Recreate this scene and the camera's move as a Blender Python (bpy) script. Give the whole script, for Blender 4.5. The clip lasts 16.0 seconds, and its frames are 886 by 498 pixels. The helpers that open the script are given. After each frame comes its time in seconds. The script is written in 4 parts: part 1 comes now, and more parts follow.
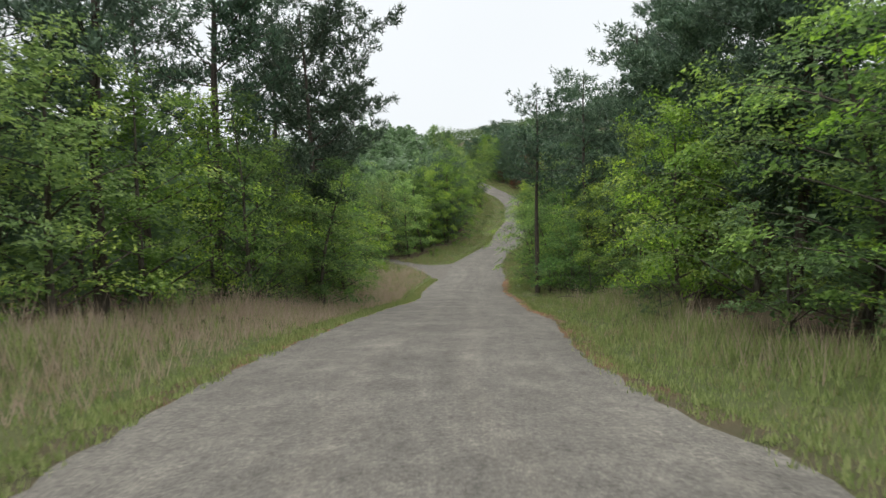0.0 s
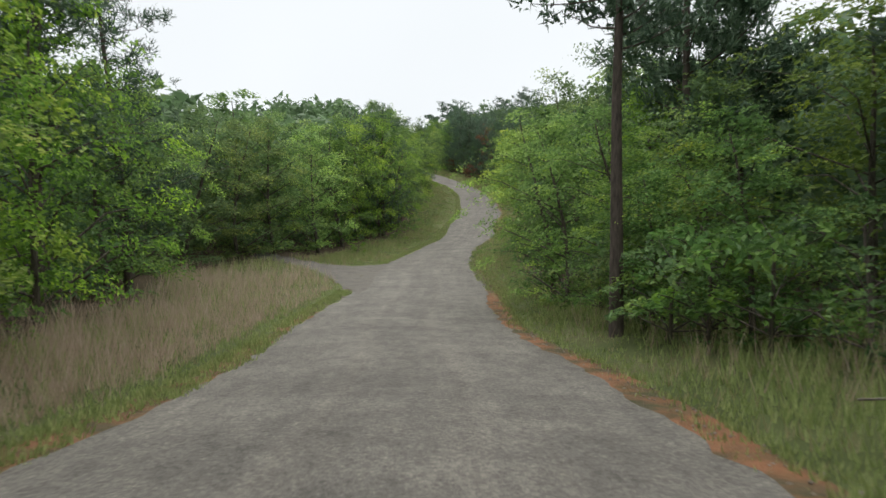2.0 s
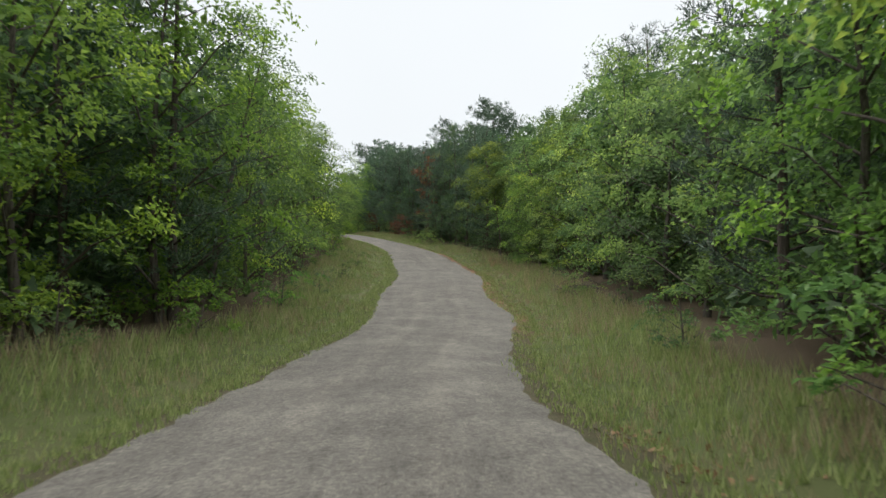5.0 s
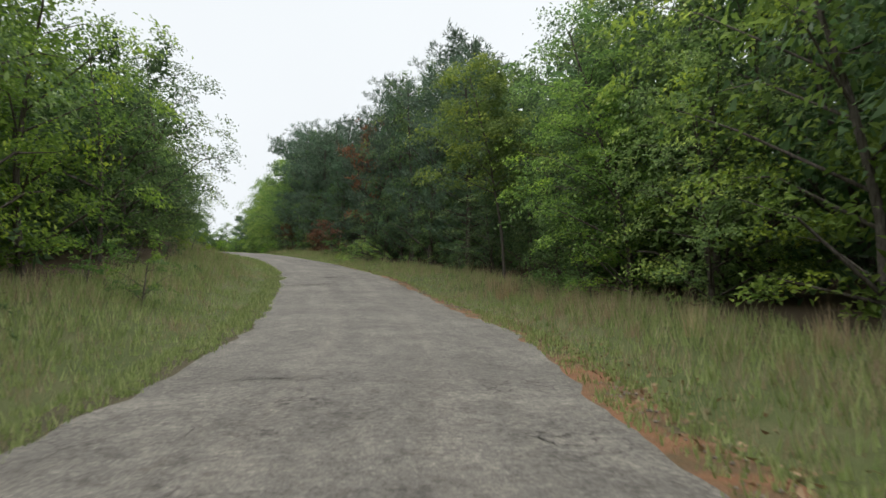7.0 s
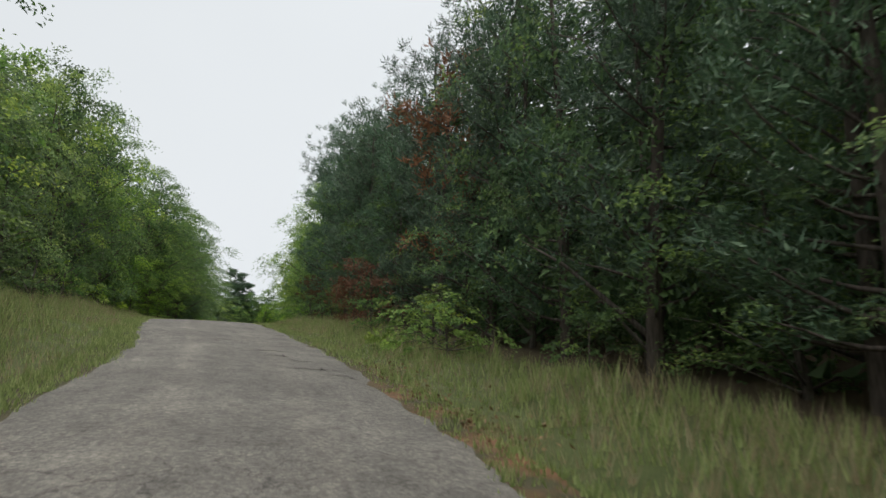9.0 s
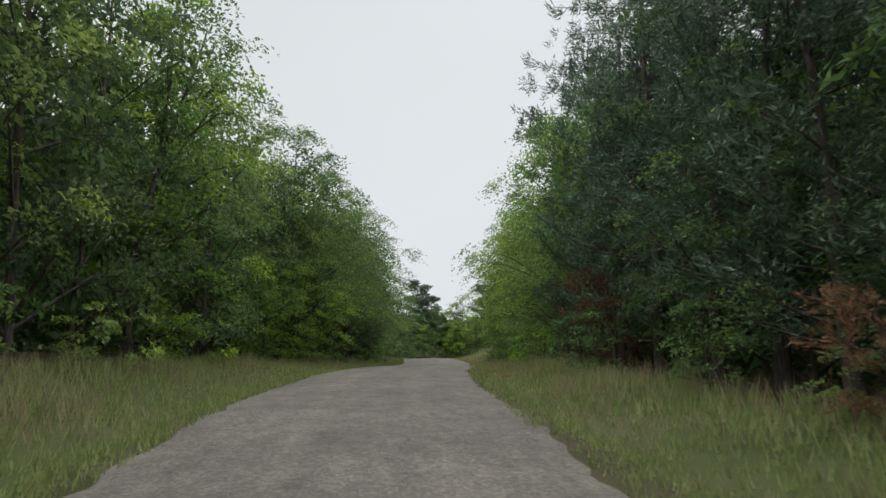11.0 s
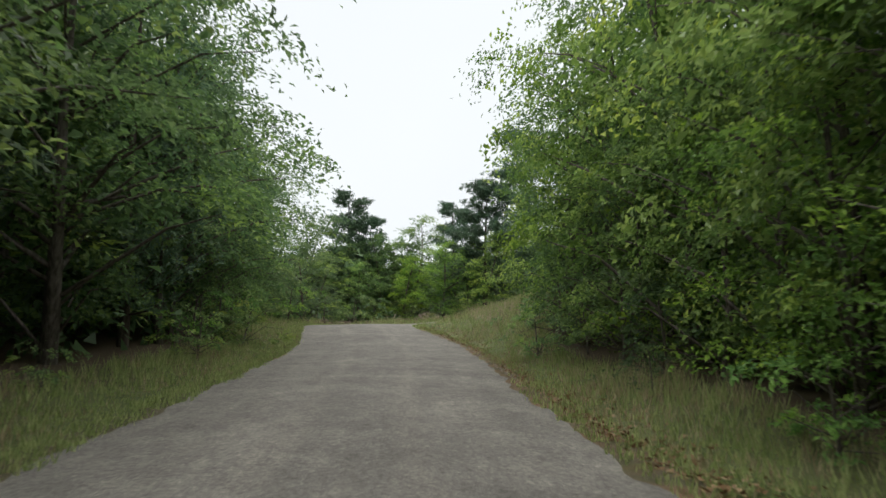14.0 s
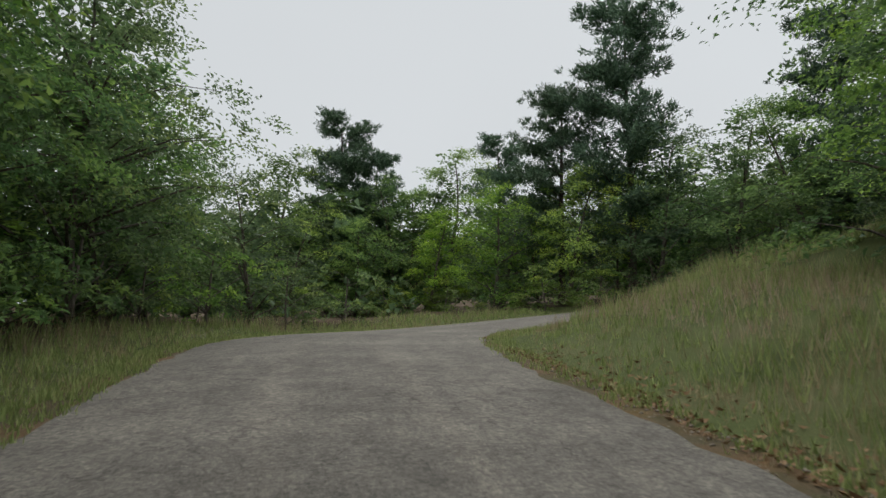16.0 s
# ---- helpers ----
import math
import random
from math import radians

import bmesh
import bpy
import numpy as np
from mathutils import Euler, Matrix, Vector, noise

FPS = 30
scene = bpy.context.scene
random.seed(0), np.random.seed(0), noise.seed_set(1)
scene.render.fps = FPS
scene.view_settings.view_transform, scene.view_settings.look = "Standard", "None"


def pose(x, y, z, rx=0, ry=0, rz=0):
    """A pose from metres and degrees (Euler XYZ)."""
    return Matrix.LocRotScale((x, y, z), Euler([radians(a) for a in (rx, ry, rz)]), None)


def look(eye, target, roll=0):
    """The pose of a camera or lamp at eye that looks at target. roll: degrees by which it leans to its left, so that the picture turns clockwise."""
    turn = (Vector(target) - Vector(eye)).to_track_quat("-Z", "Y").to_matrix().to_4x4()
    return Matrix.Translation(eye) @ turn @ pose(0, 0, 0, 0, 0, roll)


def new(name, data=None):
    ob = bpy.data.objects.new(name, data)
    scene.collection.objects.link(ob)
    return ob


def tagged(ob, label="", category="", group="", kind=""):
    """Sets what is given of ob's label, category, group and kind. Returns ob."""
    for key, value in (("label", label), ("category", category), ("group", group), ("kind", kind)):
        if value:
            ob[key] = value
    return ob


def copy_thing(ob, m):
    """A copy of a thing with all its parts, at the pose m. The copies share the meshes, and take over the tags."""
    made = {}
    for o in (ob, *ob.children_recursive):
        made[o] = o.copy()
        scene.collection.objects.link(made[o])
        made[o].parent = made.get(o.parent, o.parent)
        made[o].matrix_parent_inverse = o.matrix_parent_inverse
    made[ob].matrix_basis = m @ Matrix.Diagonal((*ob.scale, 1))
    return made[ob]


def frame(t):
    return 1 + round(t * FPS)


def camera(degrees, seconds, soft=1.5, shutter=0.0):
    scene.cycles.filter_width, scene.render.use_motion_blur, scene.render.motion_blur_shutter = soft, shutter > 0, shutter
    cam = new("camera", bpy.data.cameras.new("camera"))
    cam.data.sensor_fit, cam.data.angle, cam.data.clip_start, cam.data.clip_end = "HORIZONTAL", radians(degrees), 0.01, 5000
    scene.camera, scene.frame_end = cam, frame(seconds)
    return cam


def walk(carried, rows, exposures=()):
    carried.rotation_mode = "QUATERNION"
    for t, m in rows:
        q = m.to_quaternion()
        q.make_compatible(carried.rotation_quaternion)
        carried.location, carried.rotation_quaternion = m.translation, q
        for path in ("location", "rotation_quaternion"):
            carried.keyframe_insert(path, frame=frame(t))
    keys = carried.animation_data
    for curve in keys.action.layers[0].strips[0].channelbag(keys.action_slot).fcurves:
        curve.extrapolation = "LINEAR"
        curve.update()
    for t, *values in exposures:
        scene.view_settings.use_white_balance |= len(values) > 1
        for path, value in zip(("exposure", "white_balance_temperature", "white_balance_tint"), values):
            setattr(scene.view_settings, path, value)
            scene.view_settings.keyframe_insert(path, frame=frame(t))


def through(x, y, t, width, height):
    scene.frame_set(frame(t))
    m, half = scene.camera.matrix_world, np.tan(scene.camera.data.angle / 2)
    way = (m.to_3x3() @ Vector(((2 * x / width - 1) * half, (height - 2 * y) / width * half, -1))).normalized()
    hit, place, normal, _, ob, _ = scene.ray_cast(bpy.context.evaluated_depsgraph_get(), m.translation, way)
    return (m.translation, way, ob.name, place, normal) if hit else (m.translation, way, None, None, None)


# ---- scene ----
# Camera: a car driven along a narrow hill road.  Rows: seconds, x, y, z, yaw, pitch, roll.
cam = camera(66.3, 16.0, soft=1.5, shutter=0.1)
PATH = [
    (0, 0.19, -0.67, -0.00, 8.56, -4.31, -0.61),
    (0.5, -0.75, 5.83, -0.76, 5.49, -3.34, -0.85),
    (1, -1.57, 12.55, -1.50, 4.05, -2.89, -0.46),
    (1.5, -2.26, 19.38, -2.22, 3.89, -3.11, -0.28),
    (2, -2.94, 26.34, -3.12, 3.78, -3.66, 0.02),
    (2.5, -3.93, 33.33, -3.87, 2.91, -2.98, 0.57),
    (3, -4.63, 40.73, -4.53, 2.03, -1.65, 0.49),
    (3.5, -5.08, 47.33, -4.96, 0.91, -0.88, 0.39),
    (4, -5.54, 54.53, -5.19, -0.63, 0.03, -0.24),
    (4.2, -5.75, 57.24, -5.23, -1.31, 0.45, -0.17),
    (4.9, -5.94, 66.74, -5.18, -3.00, 3.61, 0.02),
    (5.6, -5.71, 76.05, -5.15, -5.66, 4.65, -0.07),
    (6.3, -5.12, 85.50, -4.79, -6.66, 6.01, -0.38),
    (6.5, -4.96, 88.35, -4.61, -7.29, 6.05, -0.75),
    (7, -4.38, 95.65, -4.02, -8.04, 6.72, -0.44),
    (7.5, -3.85, 102.47, -3.34, -8.58, 8.05, -0.58),
    (8, -3.35, 109.21, -2.60, -7.80, 10.05, 1.49),
    (8.5, -3.23, 115.52, -1.82, -7.77, 10.00, 0.71),
    (9, -3.83, 121.51, -0.91, -1.84, 12.44, 1.10),
    (9.5, -5.12, 126.76, -0.01, 4.29, 12.72, 1.04),
    (9.7, -5.67, 128.84, 0.35, 7.26, 13.00, -0.47),
    (10.4, -7.74, 136.21, 1.46, 8.56, 12.63, -0.05),
    (11.1, -10.47, 143.49, 2.56, 13.13, 12.93, -0.05),
    (11.8, -13.45, 150.90, 3.55, 10.98, 11.39, 0.51),
    (12, -14.12, 153.16, 3.81, 10.91, 11.04, 0.57),
    (12.5, -15.58, 159.14, 4.40, 10.94, 10.53, 0.22),
    (13, -16.78, 165.45, 4.95, 9.38, 9.74, 0.66),
    (13.5, -17.86, 171.91, 5.42, 7.90, 9.10, 0.47),
    (14, -19.02, 178.97, 5.91, 7.83, 8.54, 0.19),
    (14.5, -20.42, 185.78, 6.36, 7.42, 7.83, -0.22),
    (15, -21.77, 191.71, 6.57, 7.50, 7.38, -0.57),
    (15.5, -22.90, 196.25, 6.90, 7.84, 7.25, -0.54),
    (16, -24.15, 200.35, 7.38, 8.61, 7.15, -0.25),
]


def eye_pose(x, y, z, yaw, pitch, roll):
    a, b = radians(yaw), radians(pitch)
    way = Vector((-math.sin(a) * math.cos(b), math.cos(a) * math.cos(b), math.sin(b)))
    return look((x, y, z), Vector((x, y, z)) + way * 2, roll)


# seconds, stops
EXPOSURES = [(0.0, 0.08), (8.0, 0.04), (8.8, -0.06), (9.3, -0.3), (9.7, -0.42), (10.6, -0.3), (11.8, -0.08), (13.5, 0.12), (14.4, 0.06), (15.2, -0.1), (16.0, -0.4)]
walk(cam, [(t, eye_pose(*r)) for t, *r in PATH], EXPOSURES)

# ---- light: an even overcast sky ----
world = bpy.data.worlds.new("overcast")
scene.world = world
world.use_nodes = True
wn, wl = world.node_tree.nodes, world.node_tree.links
sky = wn.new("ShaderNodeTexSky")
sky.sky_type, sky.sun_disc = "NISHITA", False
sky.sun_elevation, sky.sun_rotation = radians(55), radians(200)
grey = wn.new("ShaderNodeHueSaturation")
grey.inputs["Saturation"].default_value = 0.15
grey.inputs["Value"].default_value = 0.05
# an overcast sky grows brighter towards the zenith
way = wn.new("ShaderNodeTexCoord")
split = wn.new("ShaderNodeSeparateXYZ")
rise = wn.new("ShaderNodeValToRGB")
rise.color_ramp.interpolation = "B_SPLINE"
for e, (p, v) in zip([rise.color_ramp.elements[0], rise.color_ramp.elements[1], *(rise.color_ramp.elements.new(p) for p in (0.3, 0.45, 0.55, 0.64, 0.78))],
                     ((0.0, 0.348), (1.0, 3.0), (0.3, 0.348), (0.45, 0.348), (0.55, 0.348), (0.64, 0.36), (0.78, 1.5))):
    e.position, e.color = p, (v * 0.95, v * 0.995, v * 1.03, 1)
strong = wn.new("ShaderNodeVectorMath")
strong.operation = "SCALE"
strong.inputs["Scale"].default_value = 2.85
veil = wn.new("ShaderNodeTexNoise")
veil.inputs["Scale"].default_value, veil.inputs["Detail"].default_value = 1.3, 3
thick = wn.new("ShaderNodeMapRange")
thick.inputs[3].default_value, thick.inputs[4].default_value = 0.88, 1.1
shade = wn.new("ShaderNodeVectorMath")
shade.operation = "SCALE"
cloud = wn.new("ShaderNodeMixRGB")
cloud.inputs[0].default_value = 0.9
wl.new(way.outputs["Generated"], split.inputs[0])
wl.new(way.outputs["Generated"], veil.inputs["Vector"])
wl.new(split.outputs["Z"], rise.inputs[0])
wl.new(rise.outputs[0], strong.inputs[0])
wl.new(veil.outputs[0], thick.inputs[0])
wl.new(strong.outputs[0], shade.inputs[0])
wl.new(thick.outputs[0], shade.inputs["Scale"])
wl.new(sky.outputs[0], grey.inputs["Color"])
wl.new(grey.outputs[0], cloud.inputs[1])
wl.new(shade.outputs[0], cloud.inputs[2])
wl.new(cloud.outputs[0], wn["Background"].inputs[0])
wn["Background"].inputs[1].default_value = 1.0
sun = new("sun", bpy.data.lights.new("sun", "SUN"))
sun.data.energy, sun.data.angle, sun.data.color = 1.5, radians(50), (1.0, 0.97, 0.92)
sun.matrix_world = pose(0, 0, 60, 35, 0, 200)


# ---- materials ----
def material(name, rough=0.8, spec=0.3):
    m = bpy.data.materials.new(name)
    m.use_nodes = True
    n, l = m.node_tree.nodes, m.node_tree.links
    b = n["Principled BSDF"]
    b.inputs["Roughness"].default_value = rough
    b.inputs["Specular IOR Level"].default_value = spec
    return m, n, l, b


def noise_tex(n, l, scale, detail=4.0, coord=None, rough=0.6):
    t = n.new("ShaderNodeTexNoise")
    t.inputs["Scale"].default_value, t.inputs["Detail"].default_value = scale, detail
    t.inputs["Roughness"].default_value = rough
    if coord is None:
        coord = n.new("ShaderNodeTexCoord").outputs["Object"]
    l.new(coord, t.inputs["Vector"])
    return t


def ramp(n, l, source, stops):
    r = n.new("ShaderNodeValToRGB")
    while len(r.color_ramp.elements) < len(stops):
        r.color_ramp.elements.new(0.5)
    for e, (p, c) in zip(r.color_ramp.elements, stops):
        e.position, e.color = p, (*c, 1)
    l.new(source, r.inputs[0])
    return r


def mix(n, l, kind, fac, a, b):
    m = n.new("ShaderNodeMixRGB")
    m.blend_type = kind
    for i, v in enumerate((fac, a, b)):
        if hasattr(v, "links"):
            l.new(v, m.inputs[i])
        elif i == 0:
            m.inputs[0].default_value = v
        else:
            m.inputs[i].default_value = (*v, 1)
    return m.outputs[0]


def leaf_material(name, dark, mid, light, through=0.5, rough=0.48):
    m, n, l, b = material(name, rough, 0.2)
    geo = n.new("ShaderNodeNewGeometry")
    info = n.new("ShaderNodeObjectInfo")
    col = ramp(n, l, geo.outputs["Random Per Island"], [(0.0, dark), (0.55, mid), (1.0, light)])
    hsv = n.new("ShaderNodeHueSaturation")
    for key, lo, hi in (("Hue", 0.485, 0.512), ("Value", 0.72, 1.3), ("Saturation", 0.85, 1.1)):
        mr = n.new("ShaderNodeMapRange")
        mr.inputs[3].default_value, mr.inputs[4].default_value = lo, hi
        if key == "Value":
            l.new(info.outputs["Random"], mr.inputs[0])
        else:
            w = n.new("ShaderNodeTexWhiteNoise")
            w.noise_dimensions = "1D"
            ad = n.new("ShaderNodeMath")
            ad.operation, ad.inputs[1].default_value = "ADD", 3.7 if key == "Hue" else 9.1
            l.new(info.outputs["Random"], ad.inputs[0])
            l.new(ad.outputs[0], w.inputs["W"])
            l.new(w.outputs["Value"], mr.inputs[0])
        l.new(mr.outputs[0], hsv.inputs[key])
    l.new(col.outputs[0], hsv.inputs["Color"])
    # whole sprays differ: fresh pale growth on some, old dark leaves on others; inner leaves are darkened as shade
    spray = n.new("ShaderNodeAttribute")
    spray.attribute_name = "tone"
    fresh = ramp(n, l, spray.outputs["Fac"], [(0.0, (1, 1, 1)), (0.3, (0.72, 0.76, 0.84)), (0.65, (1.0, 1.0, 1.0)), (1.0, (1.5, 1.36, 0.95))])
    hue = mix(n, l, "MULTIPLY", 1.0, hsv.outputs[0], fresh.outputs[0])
    l.new(hue, b.inputs["Base Color"])
    tr = n.new("ShaderNodeBsdfTranslucent")
    l.new(hue, tr.inputs["Color"])
    mx = n.new("ShaderNodeMixShader")
    mx.inputs[0].default_value = through
    l.new(b.outputs[0], mx.inputs[1])
    l.new(tr.outputs[0], mx.inputs[2])
    l.new(mx.outputs[0], n["Material Output"].inputs[0])
    return m


OAK = leaf_material("oak_leaves", (0.086, 0.152, 0.046), (0.146, 0.252, 0.072), (0.232, 0.356, 0.108))
YOUNG = leaf_material("young_leaves", (0.120, 0.202, 0.046), (0.204, 0.328, 0.068), (0.300, 0.424, 0.106))
DEEP = leaf_material("deep_leaves", (0.064, 0.112, 0.044), (0.112, 0.188, 0.068), (0.178, 0.272, 0.104))
PINE = leaf_material("pine_needles", (0.048, 0.085, 0.052), (0.082, 0.138, 0.084), (0.138, 0.206, 0.122), 0.15, 0.5)
FAR = leaf_material("far_leaves", (0.055, 0.090, 0.040), (0.088, 0.142, 0.062), (0.130, 0.198, 0.088))
DEAD = leaf_material("dead_needles", (0.11, 0.056, 0.030), (0.18, 0.096, 0.052), (0.25, 0.15, 0.09), 0.2, 0.7)
LITTER = leaf_material("leaf_litter", (0.10, 0.052, 0.026), (0.20, 0.12, 0.066), (0.33, 0.225, 0.145), 0.1, 0.8)
GRASS = leaf_material("verge_grass", (0.112, 0.158, 0.034), (0.200, 0.262, 0.060), (0.330, 0.370, 0.122), 0.3, 0.6)
STRAW = leaf_material("straw", (0.252, 0.179, 0.095), (0.378, 0.284, 0.158), (0.483, 0.389, 0.231), 0.2, 0.8)
ROSY = leaf_material("seeding_grass", (0.36, 0.275, 0.19), (0.54, 0.41, 0.305), (0.68, 0.53, 0.42), 0.4, 0.8)


def bark_material(name, a, b_):
    m, n, l, b = material(name, 0.9, 0.1)
    co = n.new("ShaderNodeTexCoord").outputs["Object"]
    mp = n.new("ShaderNodeMapping")
    mp.inputs["Scale"].default_value = (9, 9, 1.6)
    l.new(co, mp.inputs[0])
    t = noise_tex(n, l, 2.2, 6, mp.outputs[0])
    l.new(ramp(n, l, t.outputs[0], [(0.35, a), (0.68, b_)]).outputs[0], b.inputs["Base Color"])
    bump = n.new("ShaderNodeBump")
    bump.inputs["Strength"].default_value = 0.8
    l.new(t.outputs[0], bump.inputs["Height"])
    l.new(bump.outputs[0], b.inputs["Normal"])
    return m


BARK = bark_material("oak_bark", (0.05, 0.042, 0.035), (0.16, 0.14, 0.12))
PINEBARK = bark_material("pine_bark", (0.05, 0.042, 0.036), (0.125, 0.102, 0.088))
DEADWOOD = bark_material("dead_wood", (0.08, 0.068, 0.056), (0.18, 0.16, 0.135))


def asphalt_material():
    m, n, l, b = material("chip_seal_asphalt", 0.92, 0.2)
    uv = n.new("ShaderNodeUVMap").outputs[0]
    sep = n.new("ShaderNodeSeparateXYZ")
    l.new(uv, sep.inputs[0])
    fine = noise_tex(n, l, 48.0, 4, uv, 0.85)
    stone = n.new("ShaderNodeTexVoronoi")
    stone.inputs["Scale"].default_value = 42.0
    l.new(uv, stone.inputs["Vector"])
    big = noise_tex(n, l, 0.55, 6, uv)
    base = ramp(n, l, big.outputs[0], [(0.3, (0.090, 0.0865, 0.079)), (0.5, (0.113, 0.1085, 0.099)), (0.72, (0.147, 0.141, 0.128))])
    grain = ramp(n, l, fine.outputs[0], [(0.28, (0.42, 0.42, 0.42)), (0.5, (0.98, 0.98, 0.98)), (0.75, (1.75, 1.7, 1.6))])
    c = mix(n, l, "MULTIPLY", 0.8, base.outputs[0], grain.outputs[0])
    chips = ramp(n, l, stone.outputs["Color"], [(0.0, (0.75, 0.73, 0.7)), (1.0, (1.25, 1.23, 1.2))])
    c = mix(n, l, "MULTIPLY", 0.6, c, chips.outputs[0])
    mott = ramp(n, l, noise_tex(n, l, 9.0, 6, uv, 0.8).outputs[0], [(0.3, (0.70, 0.70, 0.70)), (0.7, (1.3, 1.29, 1.27))])
    c = mix(n, l, "MULTIPLY", 0.9, c, mott.outputs[0])
    mp3 = n.new("ShaderNodeMapping")
    mp3.inputs["Scale"].default_value = (1.0, 0.55, 1)
    l.new(uv, mp3.inputs[0])
    coarse = ramp(n, l, noise_tex(n, l, 3.4, 5, mp3.outputs[0], 0.75).outputs[0], [(0.32, (0.72, 0.72, 0.72)), (0.5, (1, 1, 1)), (0.7, (1.3, 1.29, 1.26))])
    c = mix(n, l, "MULTIPLY", 0.85, c, coarse.outputs[0])
    speck = ramp(n, l, noise_tex(n, l, 19.0, 3, uv, 0.7).outputs[0], [(0.34, (0.6, 0.6, 0.6)), (0.5, (1, 1, 1)), (0.66, (1.5, 1.48, 1.44))])
    c = mix(n, l, "MULTIPLY", 0.7, c, speck.outputs[0])
    # long streaks worn by tyres, pale along the wheel tracks
    mp = n.new("ShaderNodeMapping")
    mp.inputs["Scale"].default_value = (1.5, 0.09, 1)
    l.new(uv, mp.inputs[0])
    streak = noise_tex(n, l, 1.6, 5, mp.outputs[0])
    sr = ramp(n, l, streak.outputs[0], [(0.3, (0.88, 0.875, 0.865)), (0.5, (1, 1, 1)), (0.72, (1.15, 1.14, 1.125))])
    c = mix(n, l, "MULTIPLY", 0.85, c, sr.outputs[0])
    # crazed cracks in patches
    crack = n.new("ShaderNodeTexVoronoi")
    crack.feature = "DISTANCE_TO_EDGE"
    crack.inputs["Scale"].default_value = 1.7
    wob = noise_tex(n, l, 2.5, 4, uv)
    vm = n.new("ShaderNodeVectorMath")
    vm.operation = "ADD"
    sc = n.new("ShaderNodeVectorMath")
    sc.operation = "SCALE"
    sc.inputs["Scale"].default_value = 0.6
    l.new(wob.outputs["Color"], sc.inputs[0])
    l.new(sc.outputs[0], vm.inputs[0])
    l.new(uv, vm.inputs[1])
    l.new(vm.outputs[0], crack.inputs["Vector"])
    line = ramp(n, l, crack.outputs["Distance"], [(0.0, (1, 1, 1)), (0.03, (0, 0, 0))])
    worn = n.new("ShaderNodeAttribute")
    worn.attribute_name = "clay"
    patch = ramp(n, l, noise_tex(n, l, 0.5, 4, uv).outputs[0], [(0.44, (0, 0, 0)), (0.56, (1, 1, 1))])
    where = mix(n, l, "MULTIPLY", 1.0, line.outputs[0], mix(n, l, "MULTIPLY", 1.0, patch.outputs[0], worn.outputs["Color"]))
    # broken skin: pale and dark scabs where the seal has come away
    scab = ramp(n, l, noise_tex(n, l, 2.6, 8, vm.outputs[0], 0.8).outputs[0], [(0.36, (0.68, 0.66, 0.64)), (0.48, (1, 1, 1)), (0.66, (1.18, 1.16, 1.13))])
    c = mix(n, l, "MULTIPLY", worn.outputs["Color"], c, scab.outputs[0])
    # two pale wheel tracks
    wheel = n.new("ShaderNodeMath")
    wheel.operation = "ABSOLUTE"
    l.new(sep.outputs["X"], wheel.inputs[0])
    track = ramp(n, l, wheel.outputs[0], [(0.0, (0.97, 0.97, 0.97)), (0.45, (0.94, 0.94, 0.94)), (0.8, (1.12, 1.11, 1.1)), (1.0, (1.02, 1.02, 1.02))])
    c = mix(n, l, "MULTIPLY", 0.9, c, track.outputs[0])
    c = mix(n, l, "MIX", where, c, (0.035, 0.031, 0.028))
    # short ragged breaks running across the road
    mp2 = n.new("ShaderNodeMapping")
    mp2.inputs["Scale"].default_value = (0.75, 3.6, 1)
    l.new(uv, mp2.inputs[0])
    brk = ramp(n, l, noise_tex(n, l, 1.5, 7, mp2.outputs[0], 0.72).outputs[0], [(0.31, (1, 1, 1)), (0.37, (0, 0, 0))])
    c = mix(n, l, "MIX", mix(n, l, "MULTIPLY", 1.0, brk.outputs[0], worn.outputs["Color"]), c, (0.036, 0.032, 0.029))
    pale = ramp(n, l, noise_tex(n, l, 1.9, 7, mp2.outputs[0], 0.75).outputs[0], [(0.6, (0, 0, 0)), (0.68, (0.7, 0.7, 0.7))])
    c = mix(n, l, "MIX", mix(n, l, "MULTIPLY", 1.0, pale.outputs[0], worn.outputs["Color"]), c, (0.20, 0.185, 0.165))
    l.new(c, b.inputs["Base Color"])
    bump = n.new("ShaderNodeBump")
    bump.inputs["Strength"].default_value = 0.5
    bump.inputs["Distance"].default_value = 0.02
    l.new(fine.outputs[0], bump.inputs["Height"])
    l.new(bump.outputs[0], b.inputs["Normal"])
    return m


